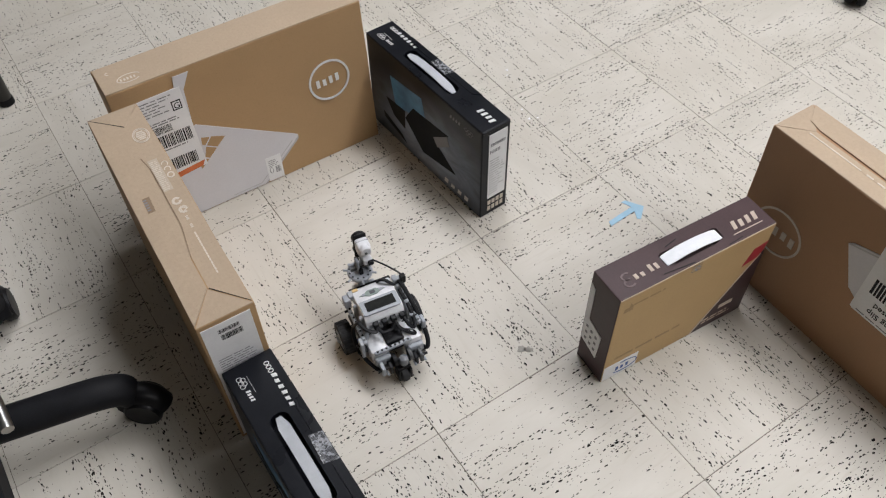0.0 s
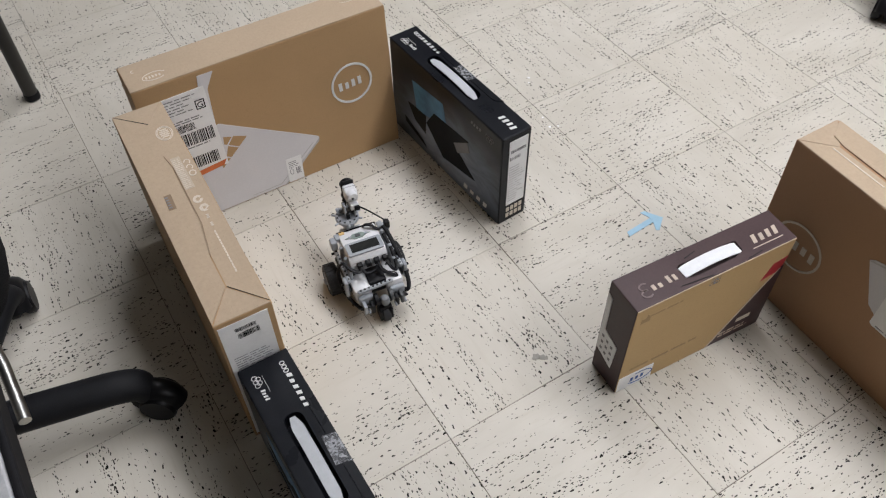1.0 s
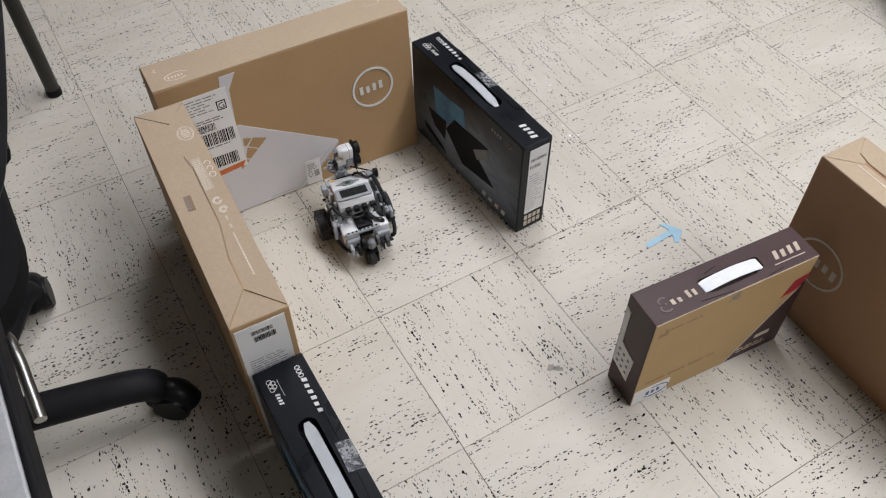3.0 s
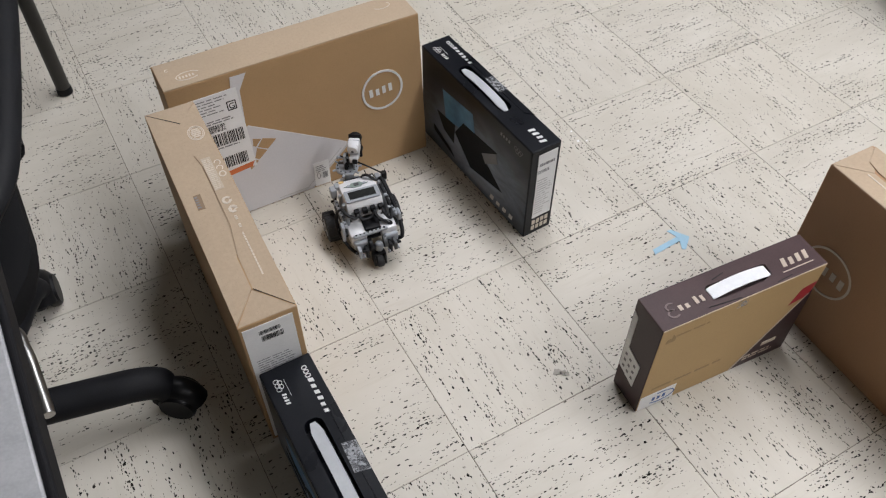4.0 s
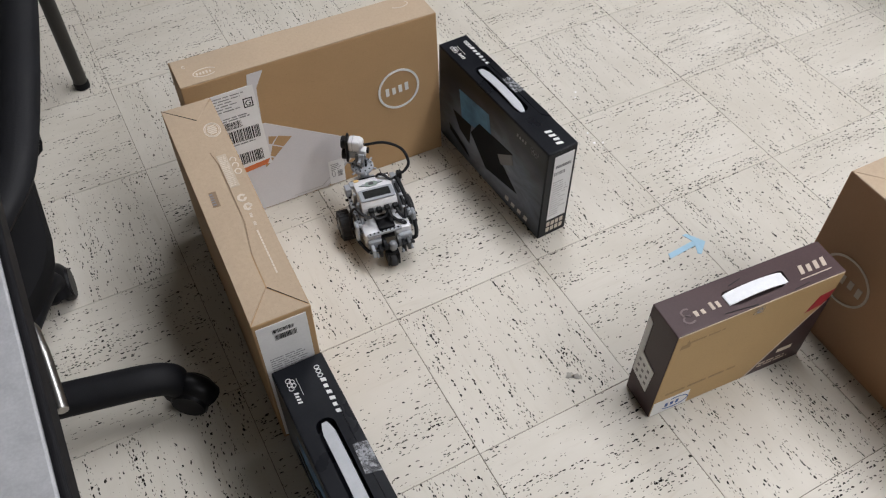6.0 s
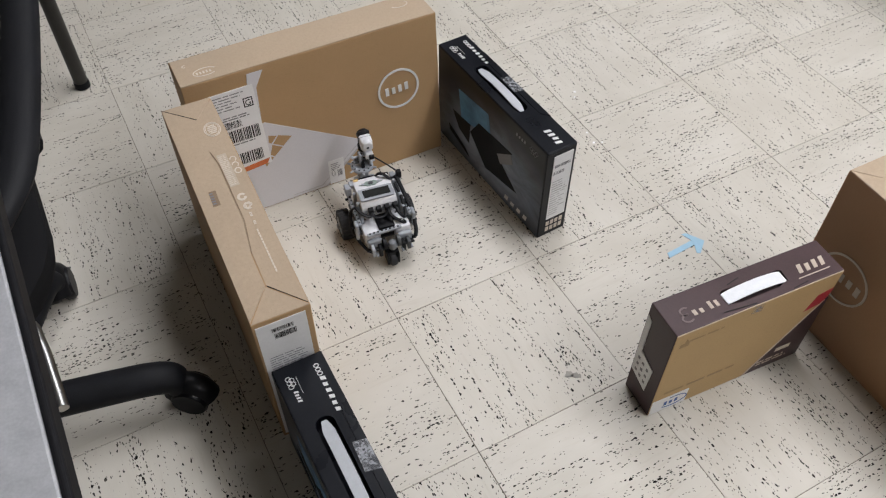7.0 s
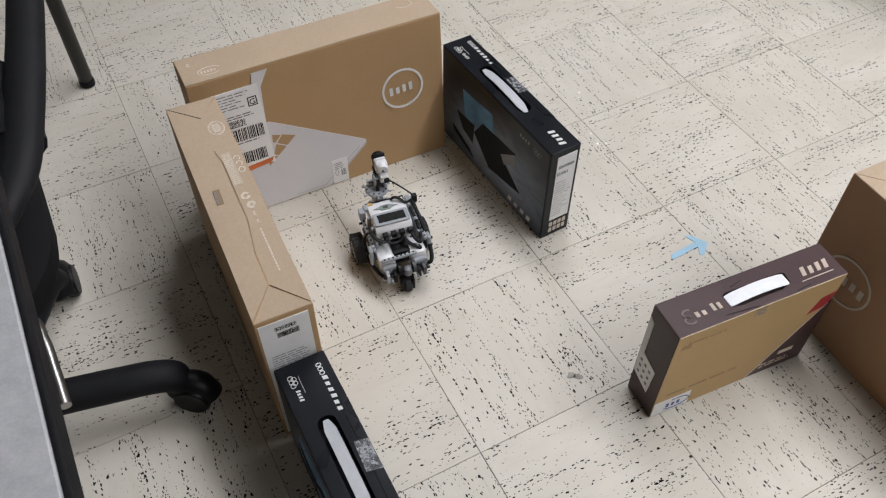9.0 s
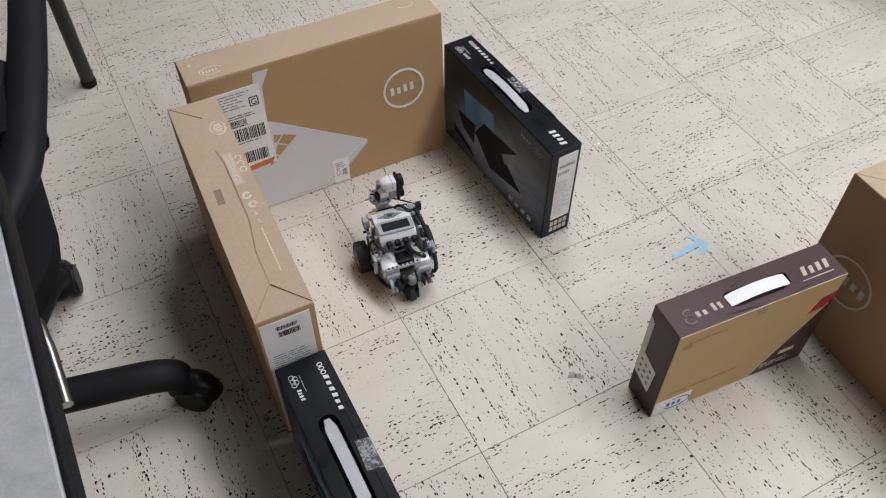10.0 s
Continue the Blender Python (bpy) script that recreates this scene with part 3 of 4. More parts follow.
def facing_carton():
    """The carton across the lane: shaded face, ring logo, pale print and a packing slip pouch."""
    rng = random.Random(12)
    L, D, H = 0.505, 0.092, 0.343
    thing = empty("shipping_carton", pose(0.6555, -0.306, 0, 0, 0, -91.6), "brown kraft laptop carton with ring logo and packing slip pouch", "cardboard box")
    part("body", carton(L, D, H, 0.0, wobble=0.0014, seed=15), KRAFT_RED, thing)
    t = topside(H + 0.0004)
    part("end_flap", plate([(0.001, 0.001), (0.048, 0.045), (0.001, D - .001)], t, 0.0008), KRAFT_PALE, thing)
    part("side_flap", plate([(0.004, D - .0008), (0.026, 0.056), (0.05, 0.050), (L - .05, 0.046), (L - .004, D - .0008)], t, 0.0024), KRAFT_PALE, thing, "pale kraft top flap with a cut edge")
    part("side_flap", plate([(0.003, 0.001), (0.048, 0.044), (L - .048, 0.044), (L - .003, 0.001)], t, 0.0008), KRAFT_PALE, thing)
    m = topside(H + 0.0012)
    bm = add_plate(bmesh.new(), rect(0.045, 0.145, 0.032, 0.0345), m)
    add_plate(bm, rect(0.156, 0.168, 0.0318, 0.035), m)
    add_plate(bm, rect(0.176, 0.190, 0.0318, 0.035), m)
    part("line_print", bm, FADED_INK, thing)
    f = front(0, 0, -0.0010)
    part("logo_ring", add_ring(bmesh.new(), 0.081, 0.158, 0.050, 0.050, 0.0042, f, 0.0005), FADED_INK, thing)
    part("logo_blocks", add_letterish(bmesh.new(), f @ Matrix.Translation((0.081, 0.158, 0)) @ Matrix.Rotation(radians(180), 4, "Z"), -0.036, 0.036, -0.013, 0.013, 4, 0.0005), FADED_INK, thing)
    part("laptop_print", plate([(0.196, 0.246), (0.203, 0.253), (0.40, 0.318), (0.44, 0.16), (0.252, 0.156), (0.230, 0.170)], f, 0.0006), PALE_PRINT, thing, "pale grey printed laptop")
    part("laptop_edge", plate([(0.197, 0.245), (0.202, 0.2495), (0.40, 0.312), (0.40, 0.308)], f, 0.0009), PALE_LINE, thing)
    pouch = part("packing_slip_pouch", plate([(0.247, 0.142), (0.252, 0.139), (0.43, 0.139), (0.43, 0.290), (0.247, 0.290)], f, 0.0022), PAPER, thing, "white packing slip pouch with printed words")
    up = f @ Matrix.Translation((0, 0, 0.0024))
    flip = Matrix.Rotation(radians(180), 4, "Z")
    text_part("words", "Packing Slip", 0.016, up @ Matrix.Translation((0.311, 0.163, 0)) @ flip, BLACK_INK, pouch)
    text_part("words", "Enclosed", 0.016, up @ Matrix.Translation((0.307, 0.181, 0)) @ flip, BLACK_INK, pouch)
    bm = add_bars(bmesh.new(), f, 0.262, 0.40, 0.193, 0.226, 26, rng, 0.0026)
    part("barcode", bm, BLACK_INK, pouch)
    bm = add_lines(bmesh.new(), f, 0.258, 0.42, 0.1435, 0.1505, 1, rng, 0.0026, 0.25)
    part("print_lines", bm, GREY_INK, pouch)


def handle_strap(x, y0, y1, z, rise, width, along="y", tip=0.45):
    """An arched paper carrying strap with pointed ends."""
    bm = bmesh.new()
    n, rows = 16, []
    for i in range(n + 1):
        s = i / n
        w = width * min(1.0, tip + 5.0 * min(s, 1 - s))
        h = z + rise * math.sin(math.pi * s) ** 0.8
        c = y0 + (y1 - y0) * s
        rows.append([bm.verts.new(((x + a, c, hh) if along == "y" else (c, x + a, hh))) for a, hh in ((-w / 2, h), (w / 2, h), (w / 2, h - .0018), (-w / 2, h - .0018))])
    for a, b in zip(rows, rows[1:]):
        for k in range(4):
            bm.faces.new((a[k], a[(k + 1) % 4], b[(k + 1) % 4], b[k]))
    bm.faces.new(rows[0])
    bm.faces.new(rows[-1][::-1])
    return bm


def black_box(m, W, L, H, label, seed):
    """A black coated netbook box with carrying strap; length along y, its picture on the -x side."""
    rng = random.Random(seed)
    thing = empty("netbook_box", m, label, "cardboard box", "black netbook boxes")
    c = W * 0.47
    hole = rounded(c - .0145, c + .0145, L - .262, L - .104, 0.013)
    part("body", carton(W, L, H, hole=hole, hole_depth=0.03, wobble=0.0004, seed=seed), BLACK_BOARD, thing)
    part("strap", handle_strap(c, L - .258, L - .108, H - .004, 0.006, 0.0175), STRAP, thing, "white paper carrying strap", smooth=True)
    t = topside(H + 0.0003)
    part("lid_flap", plate([(W - .014, L - .285), (W - .0004, L - .30), (W - .0004, L - .07), (W - .014, L - .085)], t, 0.0009), BLACK_BOARD, thing)
    part("lid_lip", box(0.002, W - .002, -0.0012, 0.0005, H - .006, H - .0012, bevel=0.0005), BLACK_BOARD, thing)
    m1 = topside(H + 0.0012)
    part("tape", plate([(W * .70, L - .208), (W - .001, L - .213), (W - .001, L - .164), (W * .73, L - .160)], m1, 0.0005), TAPE, thing, "crinkled clear adhesive tape")
    word = t @ Matrix.Translation((W * .86, L - .018, 0)) @ Matrix.Rotation(radians(-90), 4, "Z")
    bm = add_letterish(bmesh.new(), word, 0.024, 0.092, -0.0100, -0.0005, 6, 0.0009, 0.25)
    for i in range(3):
        add_ring(bm, 0.004 + i * .0075, -0.006, 0.0035, 0.0042, 0.0011, word, 0.0009, 14)
    part("word_print", bm, WHITE_INK, thing)
    bm = bmesh.new()
    for i, j in ((0, 0), (1, 0), (2, 0), (0, 1), (1, 1)):
        add_ring(bm, 0.0165 + j * .0042, L - .025 - i * .0070 - j * .0035, 0.0042, 0.0040, 0.0008, t, 0.0006, 16)
    part("rings_print", bm, WHITE_INK, thing)
    small = t @ Matrix.Translation((0.0195, L - .048, 0)) @ Matrix.Rotation(radians(-90), 4, "Z")
    bm = add_letterish(bmesh.new(), small, 0.0, 0.021, -0.004, 0.004, 4, 0.0006, 0.2)
    add_plate(bm, rect(-.022, .008, 0.0085, 0.0090), small, 0.0005)
    part("word_print", bm, WHITE_INK, thing)
    big = t @ Matrix.Translation((W * .46, 0.012, 0))
    bm = add_letterish(bmesh.new(), big @ Matrix.Rotation(radians(90), 4, "Z"), 0.0, 0.046, -0.013, 0.003, 4, 0.0006, 0.2)
    part("word_print", bm, WHITE_INK, thing)
    s = leftside(-0.0004) @ Matrix.Translation((-L, 0, 0))
    F = lambda pts: [(u * L, (1 - v) * H) for u, v in pts]
    part("picture_panel", plate(F([(.008, .992), (.992, .992), (.992, .012), (.008, .012)]), s, 0.0003), BLACK_PRINT, thing, "black panel printed with a grey glow and laptops")
    part("screen_print", plate(F([(.215, .25), (.50, .20), (.53, .40), (.44, .47), (.25, .56)]), s, 0.0007), BLUE_PRINT, thing, "blue printed laptop screen")
    part("laptop_print", plate(F([(.34, .60), (.42, .40), (.73, .36), (.62, .56), (.79, .74), (.50, .83)]), s, 0.0010), DARK_INK, thing)
    part("laptop_print", plate(F([(.16, .55), (.34, .52), (.33, .75), (.23, .70)]), s, 0.0009), BLACK_INK, thing)
    part("keys_print", plate(F([(.60, .52), (.72, .375), (.74, .47), (.635, .60)]), s, 0.0013), GREY_INK, thing)
    part("keys_print", plate(F([(.12, .76), (.30, .86), (.34, .92), (.13, .83)]), s, 0.0008), DARK_INK, thing)
    part("word_print", add_letterish(bmesh.new(), s, .69 * L, .92 * L, 0.055 * H, 0.12 * H, 4, 0.0008, 0.2), WHITE_INK, thing)
    bm = add_letterish(bmesh.new(), s, .745 * L, .835 * L, .875 * H, .915 * H, 4, 0.0007, 0.2)
    for i, j in ((0, 0), (1, 0), (2, 0), (0, 1), (1, 1)):
        add_ring(bm, .875 * L + i * .0085 + j * .0042, .895 * H - j * .006, .0045, .0045, .0008, s, 0.0007, 14)
    part("word_print", bm, GREY_INK, thing)
    f = front(0, 0, -0.0004)
    sheet = part("spec_label", plate(rect(W * .24, W * .90, 0.047, H - .014), f, 0.0007), PAPER, thing, "white specification label with small print")
    bm = add_lines(bmesh.new(), f, W * .28, W * .84, 0.058, H - .075, 15, rng, 0.0010, 0.28, 0.55)
    part("print_lines", bm, PALE_LINE, sheet)
    bm = add_bars(bmesh.new(), f, W * .30, W * .84, H - .044, H - .037, 18, rng, 0.0010)
    add_bars(bm, f, W * .28, W * .66, H - .062, H - .054, 10, rng, 0.0010)
    part("barcode", bm, GREY_INK, sheet)
    bm = bmesh.new()
    for i in range(4):
        for j in range(2):
            u = W * .26 + i * W * .16
            add_plate(bm, rect(u, u + W * .11, 0.012 + j * .016, 0.023 + j * .016), f, 0.0006)
    part("icon_print", bm, FADED_INK, thing)


def plum_box():
    """The plum and gold netbook box with a white strap."""
    rng = random.Random(21)
    L, D, H = 0.314, 0.068, 0.239
    thing = empty("netbook_carton", pose(0.2835, -0.3815, 0, 0, 0, -4.4), "plum brown and gold netbook box with a white carrying strap", "cardboard box")
    hole = [(0.103, 0.018), (0.122, 0.0135), (0.200, 0.0145), (0.219, 0.020), (0.221, 0.040), (0.214, 0.043), (0.110, 0.044), (0.104, 0.040)]
    part("body", carton(L, D, H, hole=hole, hole_depth=0.025, wobble=0.0004, seed=31), BROWN_BOARD, thing)
    part("strap", handle_strap(0.029, 0.106, 0.217, H - .001, 0.007, 0.022, "x", 0.92), STRAP_WHITE, thing, "white paper carrying strap", smooth=True)
    f = front(0, 0, -0.0004)
    t = topside(H + 0.0003)
    part("front_print", plate([(.001, .002), (.196, .002), (.304, .165), (.311, .180), (.3125, H - .0015), (.001, H - .0015)], f, 0.0005), GOLD, thing, "golden kraft printed front")
    part("front_edge", plate(rect(0.001, .3125, H - .0020, H - .0008), f, 0.0009), KRAFT_PALE, thing)
    part("corner_print", plate([(.198, .002), (.3125, .002), (.3125, .168), (.305, .163)], f, 0.0005), BROWN_BOARD, thing)
    part("stripe", plate([(.192, .002), (.198, .002), (.307, .165), (.303, .167)], f, 0.0009), CREAM_INK, thing)
    part("red_mark", plate([(.268, .152), (.303, .160), (.3125, .196), (.283, .190)], f, 0.0009), RED_INK, thing)
    sticker = part("sticker", plate(turned(rect(.002, .074, .002, .044), 0, (.0, .0)), f, 0.0010), PAPER, thing, "white sticker with blue oval mark")
    bm = add_ring(bmesh.new(), .046, .023, .028, .015, .0022, f, 0.0014, 28, -140, 250)
    add_letterish(bm, f, .028, .060, .016, .030, 3, 0.0014)
    part("oval_logo", bm, BLUE_INK, sticker)
    bm = add_lines(bmesh.new(), f, .020, .160, .058, .070, 1, rng, 0.0008, .45, .05)
    add_lines(bm, f, .030, .095, H - .030, H - .022, 1, rng, 0.0008, .5, .05)
    add_plate(bm, [(.012, H - .040), (.030, H - .040), (.030, H - .030), (.024, H - .020), (.022, H - .030), (.014, H - .030)], f, 0.0008)
    part("print_lines", bm, BROWN_INK, thing)
    bm = add_plate(bmesh.new(), rect(.250, .281, .044, .055), f, 0.0009)
    part("white_mark", bm, FADED_INK, thing)
    bm = add_lines(bmesh.new(), f, .218, .285, .018, .034, 2, rng, 0.0009, .5, .2)
    part("print_lines", bm, CREAM_INK, thing)
    part("tape", plate([(.140, H - .020), (.160, H - .022), (.160, H - .001), (.141, H - .001)], f, 0.0013), TAPE, thing, "torn clear tape")
    bm = add_letterish(bmesh.new(), t, .243, .300, .020, .040, 4, 0.0006, 0.3)
    add_plate(bm, rect(.236, .296, .0135, .0150), t, 0.0006)
    part("word_print", bm, CREAM_INK, thing)
    bm = add_letterish(bmesh.new(), t, .046, .070, .020, .032, 2, 0.0006)
    add_letterish(bm, t, .076, .098, .020, .037, 2, 0.0006)
    part("word_print", bm, CREAM_INK, thing)
    bm = add_ring(bmesh.new(), .036, .033, .0095, .008, .0028, t, 0.0006, 16, 40, 250)
    add_ring(bm, .034, .021, .0105, .008, .0028, t, 0.0006, 16, 70, 250)
    part("letter_print", bm, surface("plum_tint_ink", (0.15, 0.105, 0.10), 0.5), thing)
    # lid cuts laid on flat; the dark board colours in their shade
    bm = bmesh.new()
    for pts in ([(.088, .0075), (.146, .0015), (.146, .0030), (.090, .0085)], [(.216, .0020), (.246, .0045), (.246, .0055), (.216, .0030)], [(.126, .049), (.150, .054), (.150, .055), (.126, .0505)]):
        add_plate(bm, pts, t, 0.0007)
    part("flap_cut", bm, SLOT_SHADE, thing)
    s = leftside(-0.0004) @ Matrix.Translation((-D, 0, 0))
    sheet = part("spec_label", plate([(.003, .062), (.044, .047), (.048, .112), (.013, .125), (.013, .205), (.003, .212)], s, 0.0008), PAPER, thing, "white specification label")
    bm = bmesh.new()
    for i in range(3):
        for j in range(3):
            add_plate(bm, rect(.010 + i * .012, .0155 + i * .012, .068 + j * .017 - i * .003, .0745 + j * .017 - i * .003), s, 0.0011)
    part("print_lines", bm, GREY_INK, sheet)


laptop_carton()
long_carton()
facing_carton()
black_box(pose(0.334, 0.043, 0, 0, 0, 2.9), 0.066, 0.383, 0.230, "black glossy netbook box with printed laptops and white carrying strap", 5)
black_box(pose(-0.2635, -0.524, 0, 0, 0, 0.0), 0.079, 0.386, 0.214, "black netbook box with white strap beside the narrow carton", 6)
plum_box()


# ---- robot ----
HEADING = -9.0
robot = empty("toy_robot", pose(0.012, -0.178, 0, 0, 0, HEADING), "grey and white three-wheeled brick robot with a turning sensor head", "toy robot")


def build_robot():
    """Local frame: rear caster at the origin, +y ahead. Returns the parts that move."""
    # control brick
    bm = bmesh.new()
    prof = [(0.119, 0.101), (0.119, 0.127), (0.114, 0.131), (0.058, 0.131), (0.053, 0.128), (0.0475, 0.120), (0.0475, 0.106), (0.0500, 0.100)]
    rows = [[bm.verts.new((x, y, z)) for y, z in prof] for x in (-0.0385, 0.0325)]
    for i in range(len(prof)):
        j = (i + 1) % len(prof)
        bm.faces.new((rows[0][i], rows[0][j], rows[1][j], rows[1][i]))
    bm.faces.new(rows[0])
    bm.faces.new(rows[1])
    bmesh.ops.bevel(bm, geom=bm.edges[:], offset=0.0022, segments=2, affect="EDGES", profile=0.5)
    brick = part("control_brick", bm, WHITE_ABS, robot, "white and grey programmable brick", smooth=True)
    brick.matrix_basis = pose(0, .010, -.015)
    t = topside(0.1312)
    part("bezel", plate(rounded(-.0365, .0305, .054, .0845, .004), t, 0.0024), LIGHT_ABS, brick)
    part("display", plate(rect(-.0285, .0235, .0600, .0795), t, 0.0030), LCD, brick, "dark display window")
    e = t @ Matrix.Translation((-.006, .0030, 0))
    part("emblem", plate([(-.024, .0945), (-.012, .0975), (-.008, .1005), (.008, .1005), (.012, .0975), (.024, .0945), (.012, .0915), (.008, .0885), (-.008, .0885), (-.012, .0915)], e, 0.0014), EMBLEM, brick)
    part("button", plate(rounded(-.0048, .0048, .0915, .0975, .001), e, 0.0026), DARK_ABS, brick)
    for x in (-.0155, .0155):
        part("button", plate(oval(x, .0945, .0032, .0022, 14), e, 0.0024), LIGHT_ABS, brick)
    part("orange_mark", plate(rect(-.0365, -.027, .1105, .1160), t, 0.0012), ORANGE_ABS, brick)
    part("lower_shell", box(-.0360, .0300, .062, .118, .074, .1005, bevel=.003), DARK_ABS, brick)
    face = bmesh.new()
    rows = [[face.verts.new((x * k - .003, y, z)) for x, y in ((-.033, .0495), (.033, .0495), (.033, .064), (-.033, .064))] for k, z in ((1, .1005), (.97, .092), (.84, .083))]
    for p, q in zip(rows, rows[1:]):
        for i in range(4):
            face.faces.new((p[i], p[(i + 1) % 4], q[(i + 1) % 4], q[i]))
    face.faces.new(rows[0])
    face.faces.new(rows[-1])
    bmesh.ops.bevel(face, geom=face.edges[:], offset=0.0015, segments=2, affect="EDGES", profile=0.5)
    part("front_shell", face, WHITE_ABS, brick, smooth=True)
    part("front_lip", box(-.027, .003, .0440, .0510, .0815, .0880, bevel=.002), WHITE_ABS, brick)
    part("front_lip", box(.010, .025, .0465, .0510, .0825, .0880, bevel=.0015), WHITE_ABS, brick)
    for x in (-.022, -.006, .010, .026):
        part("plug", box(x - .0050, x + .0050, .0385, .0500, .1085, .1190, bevel=.0015), BLACK_ABS, brick)
    slope = Matrix.Translation((-.003, .0462, .1045)) @ Matrix.Rotation(radians(72), 4, "X")
    part("port_panel", plate(rounded(-.030, .030, .001, .014, .003), slope, 0.0012), LIGHT_ABS, brick)
    # added black block that stands in for the shaded gap under the lip
    part("gap_shade", box(-.032, .026, .050, .066, .068, .0835, bevel=.002), BLACK_ABS, brick)
    part("rail", box(-.040, .036, .1195, .1255, .114, .124, bevel=.001), BLACK_ABS, brick)
    # side beams and pegs
    for s in (-1, 1):
        for y in (.052, .072, .098):
            bm = bmesh.new()
            add_box(bm, s * .0415 - .0038, s * .0415 + .0038, y - .0038, y + .0038, .034, .110 if y > .06 else .096, bevel=.0025)
            part("beam", bm, LIGHT_ABS, robot)
        for z in (.062, .086):
            bm = bmesh.new()
            add_box(bm, s * .0495 - .0036, s * .0495 + .0036, .034, .118, z - .0038, z + .0038, bevel=.0025)
            part("beam", bm, LIGHT_ABS if z > .08 else DARK_ABS, robot)
        for y, z in ((.046, .086), (.078, .086), (.110, .086), (.062, .062), (.094, .062)):
            part("peg", rod((s * .052, y, z), (s * .0585, y, z), .0025, seg=10), BLUE_ABS if (y == .062 and s < 0) else BLACK_ABS, robot)
        part("bracket", box(s * .050 - .006, s * .050 + .006, .110, .126, .092, .112, bevel=.002), LIGHT_ABS, robot)
    # drive motors
    for s in (-1, 1):
        bm = add_lathe(bmesh.new(), [(.010, -.015), (.0155, -.012), (.0165, 0), (.0155, .012), (.010, .015)], "x", 20, Matrix.Translation((s * .030, .10, .028)))
        part("motor_gearbox", bm, LIGHT_ABS, robot, smooth=True)
        bm = box(s * .030 - .0165, s * .030 + .0155, .017, .058, .046, .074, bevel=.004)
        mot = part("motor_housing", bm, WHITE_ABS, robot, "white motor housing", smooth=True)
        part("motor_cap", box(s * .030 - .0135, s * .030 + .0145, .007, .0165, .044, .064, bevel=.003), LIGHT_ABS, mot)
        part("motor_body", box(s * .030 - .012, s * .030 + .012, .050, .104, .030, .058, bevel=.004), DARK_ABS, mot)
    part("chassis", box(-.016, .016, .024, .108, .050, .078, bevel=.002), BLACK_ABS, robot)
    bm = box(-.042, .027, .0145, .0215, .0700, .0770, bevel=.0024)
    bmesh.ops.rotate(bm, verts=bm.verts[:], cent=(0, .018, .074), matrix=Matrix.Rotation(radians(3), 3, "Z"))
    part("cross_beam", bm, LIGHT_ABS, robot)
    for x, z, mt in ((-.036, .048, LIGHT_ABS), (-.022, .045, BLACK_ABS), (.024, .045, BLACK_ABS), (.034, .047, DARK_ABS)):
        part("beam", box(x - .0034, x + .0034, -.009, .016, z - .012, z + .009, bevel=.0018), mt, robot)
    for x, z in ((-.030, .042), (.020, .040), (.038, .044)):
        part("peg", rod((x, -.013, z), (x, -.004, z), .0022, seg=10), LIGHT_ABS, robot)
    part("rear_frame", box(-.047, .047, .006, .013, .036, .044, bevel=.002), DARK_ABS, robot)
    part("gear", lathe([(.003, -.003), (.0115, -.003), (.0115, .003), (.003, .003)], "x", 16, Matrix.Translation((.016, .004, .054))), DARK_ABS, robot)
    part("gear", lathe([(.003, -.003), (.0115, -.003), (.0115, .003), (.003, .003)], "x", 16, Matrix.Translation((-.012, .004, .054))), BLACK_ABS, robot)
    part("frame_plate", box(-.046, .046, .030, .110, .040, .047, bevel=.002), DARK_ABS, robot)
    part("axle", rod((-.045, -.004, .050), (.045, -.004, .050), .0024, seg=10), BLACK_ABS, robot)
    # solid dark dots on the beams paint the shade inside their pin holes
    for i in range(8):
        x = -.036 + i * .008
        part("hole_shade_dot", rod((x, .0180 + x * .052, .0762), (x, .0180 + x * .052, .0776), .0021, seg=8), BLACK_ABS, robot)
    for s in (-1, 1):
        for i in range(8):
            y = .040 + i * .010
            part("hole_shade_dot", rod((s * .0490, y, .0875), (s * .0490, y, .0904), .0021, seg=8), BLACK_ABS if i % 3 else DARK_ABS, robot)
        part("liftarm", box(s * .056 - .0034, s * .056 + .0034, .030, .048, .052, .090, bevel=.0022), LIGHT_ABS, robot)
        part("friction_pin", rod((s * .0595, .039, .060), (s * .064, .039, .060), .0026, seg=8), BLACK_ABS, robot)
        part("friction_pin", rod((s * .0595, .039, .080), (s * .064, .039, .080), .0026, seg=8), BLACK_ABS, robot)
        part("corner_block", box(s * .041 - .005, s * .041 + .005, .114, .128, .106, .115, bevel=.0015), LIGHT_ABS, robot)
    # swivel caster
    bm = add_lathe(bmesh.new(), [(.003, 0), (.0085, .002), (.0095, .009), (.007, .016), (.003, .018)], "z", 20, Matrix.Translation((.002, -.002, .044)))
    part("swivel", bm, SWIVEL, robot, "grey swivel hub", smooth=True)
    part("swivel_pin", rod((.002, -.002, .030), (.002, -.002, .046), .004, seg=12), BLACK_ABS, robot)
    fork = part("caster_fork", add_box(box(-.0125, -.0085, -.014, .008, .008, .036, bevel=.0015), .0085, .0125, -.014, .008, .008, .036, bevel=.0015), BLACK_ABS, robot)
    part("fork_bridge", box(-.0125, .0125, -.008, .008, .031, .037, bevel=.0015), BLACK_ABS, fork)
    # drive wheels
    wheels = []
    for s in (-1, 1):
        w = part("wheel", lathe([(.008, -.0112), (.0185, -.0100), (.0185, .0100), (.008, .0112)], "x", 28), DARK_ABS, robot, smooth=True)
        tyre = [(.0185, -.0105), (.0245, -.0125), (.0290, -.0110), (.0300, -.0065), (.0300, .0065), (.0290, .0110), (.0245, .0125), (.0185, .0105)]
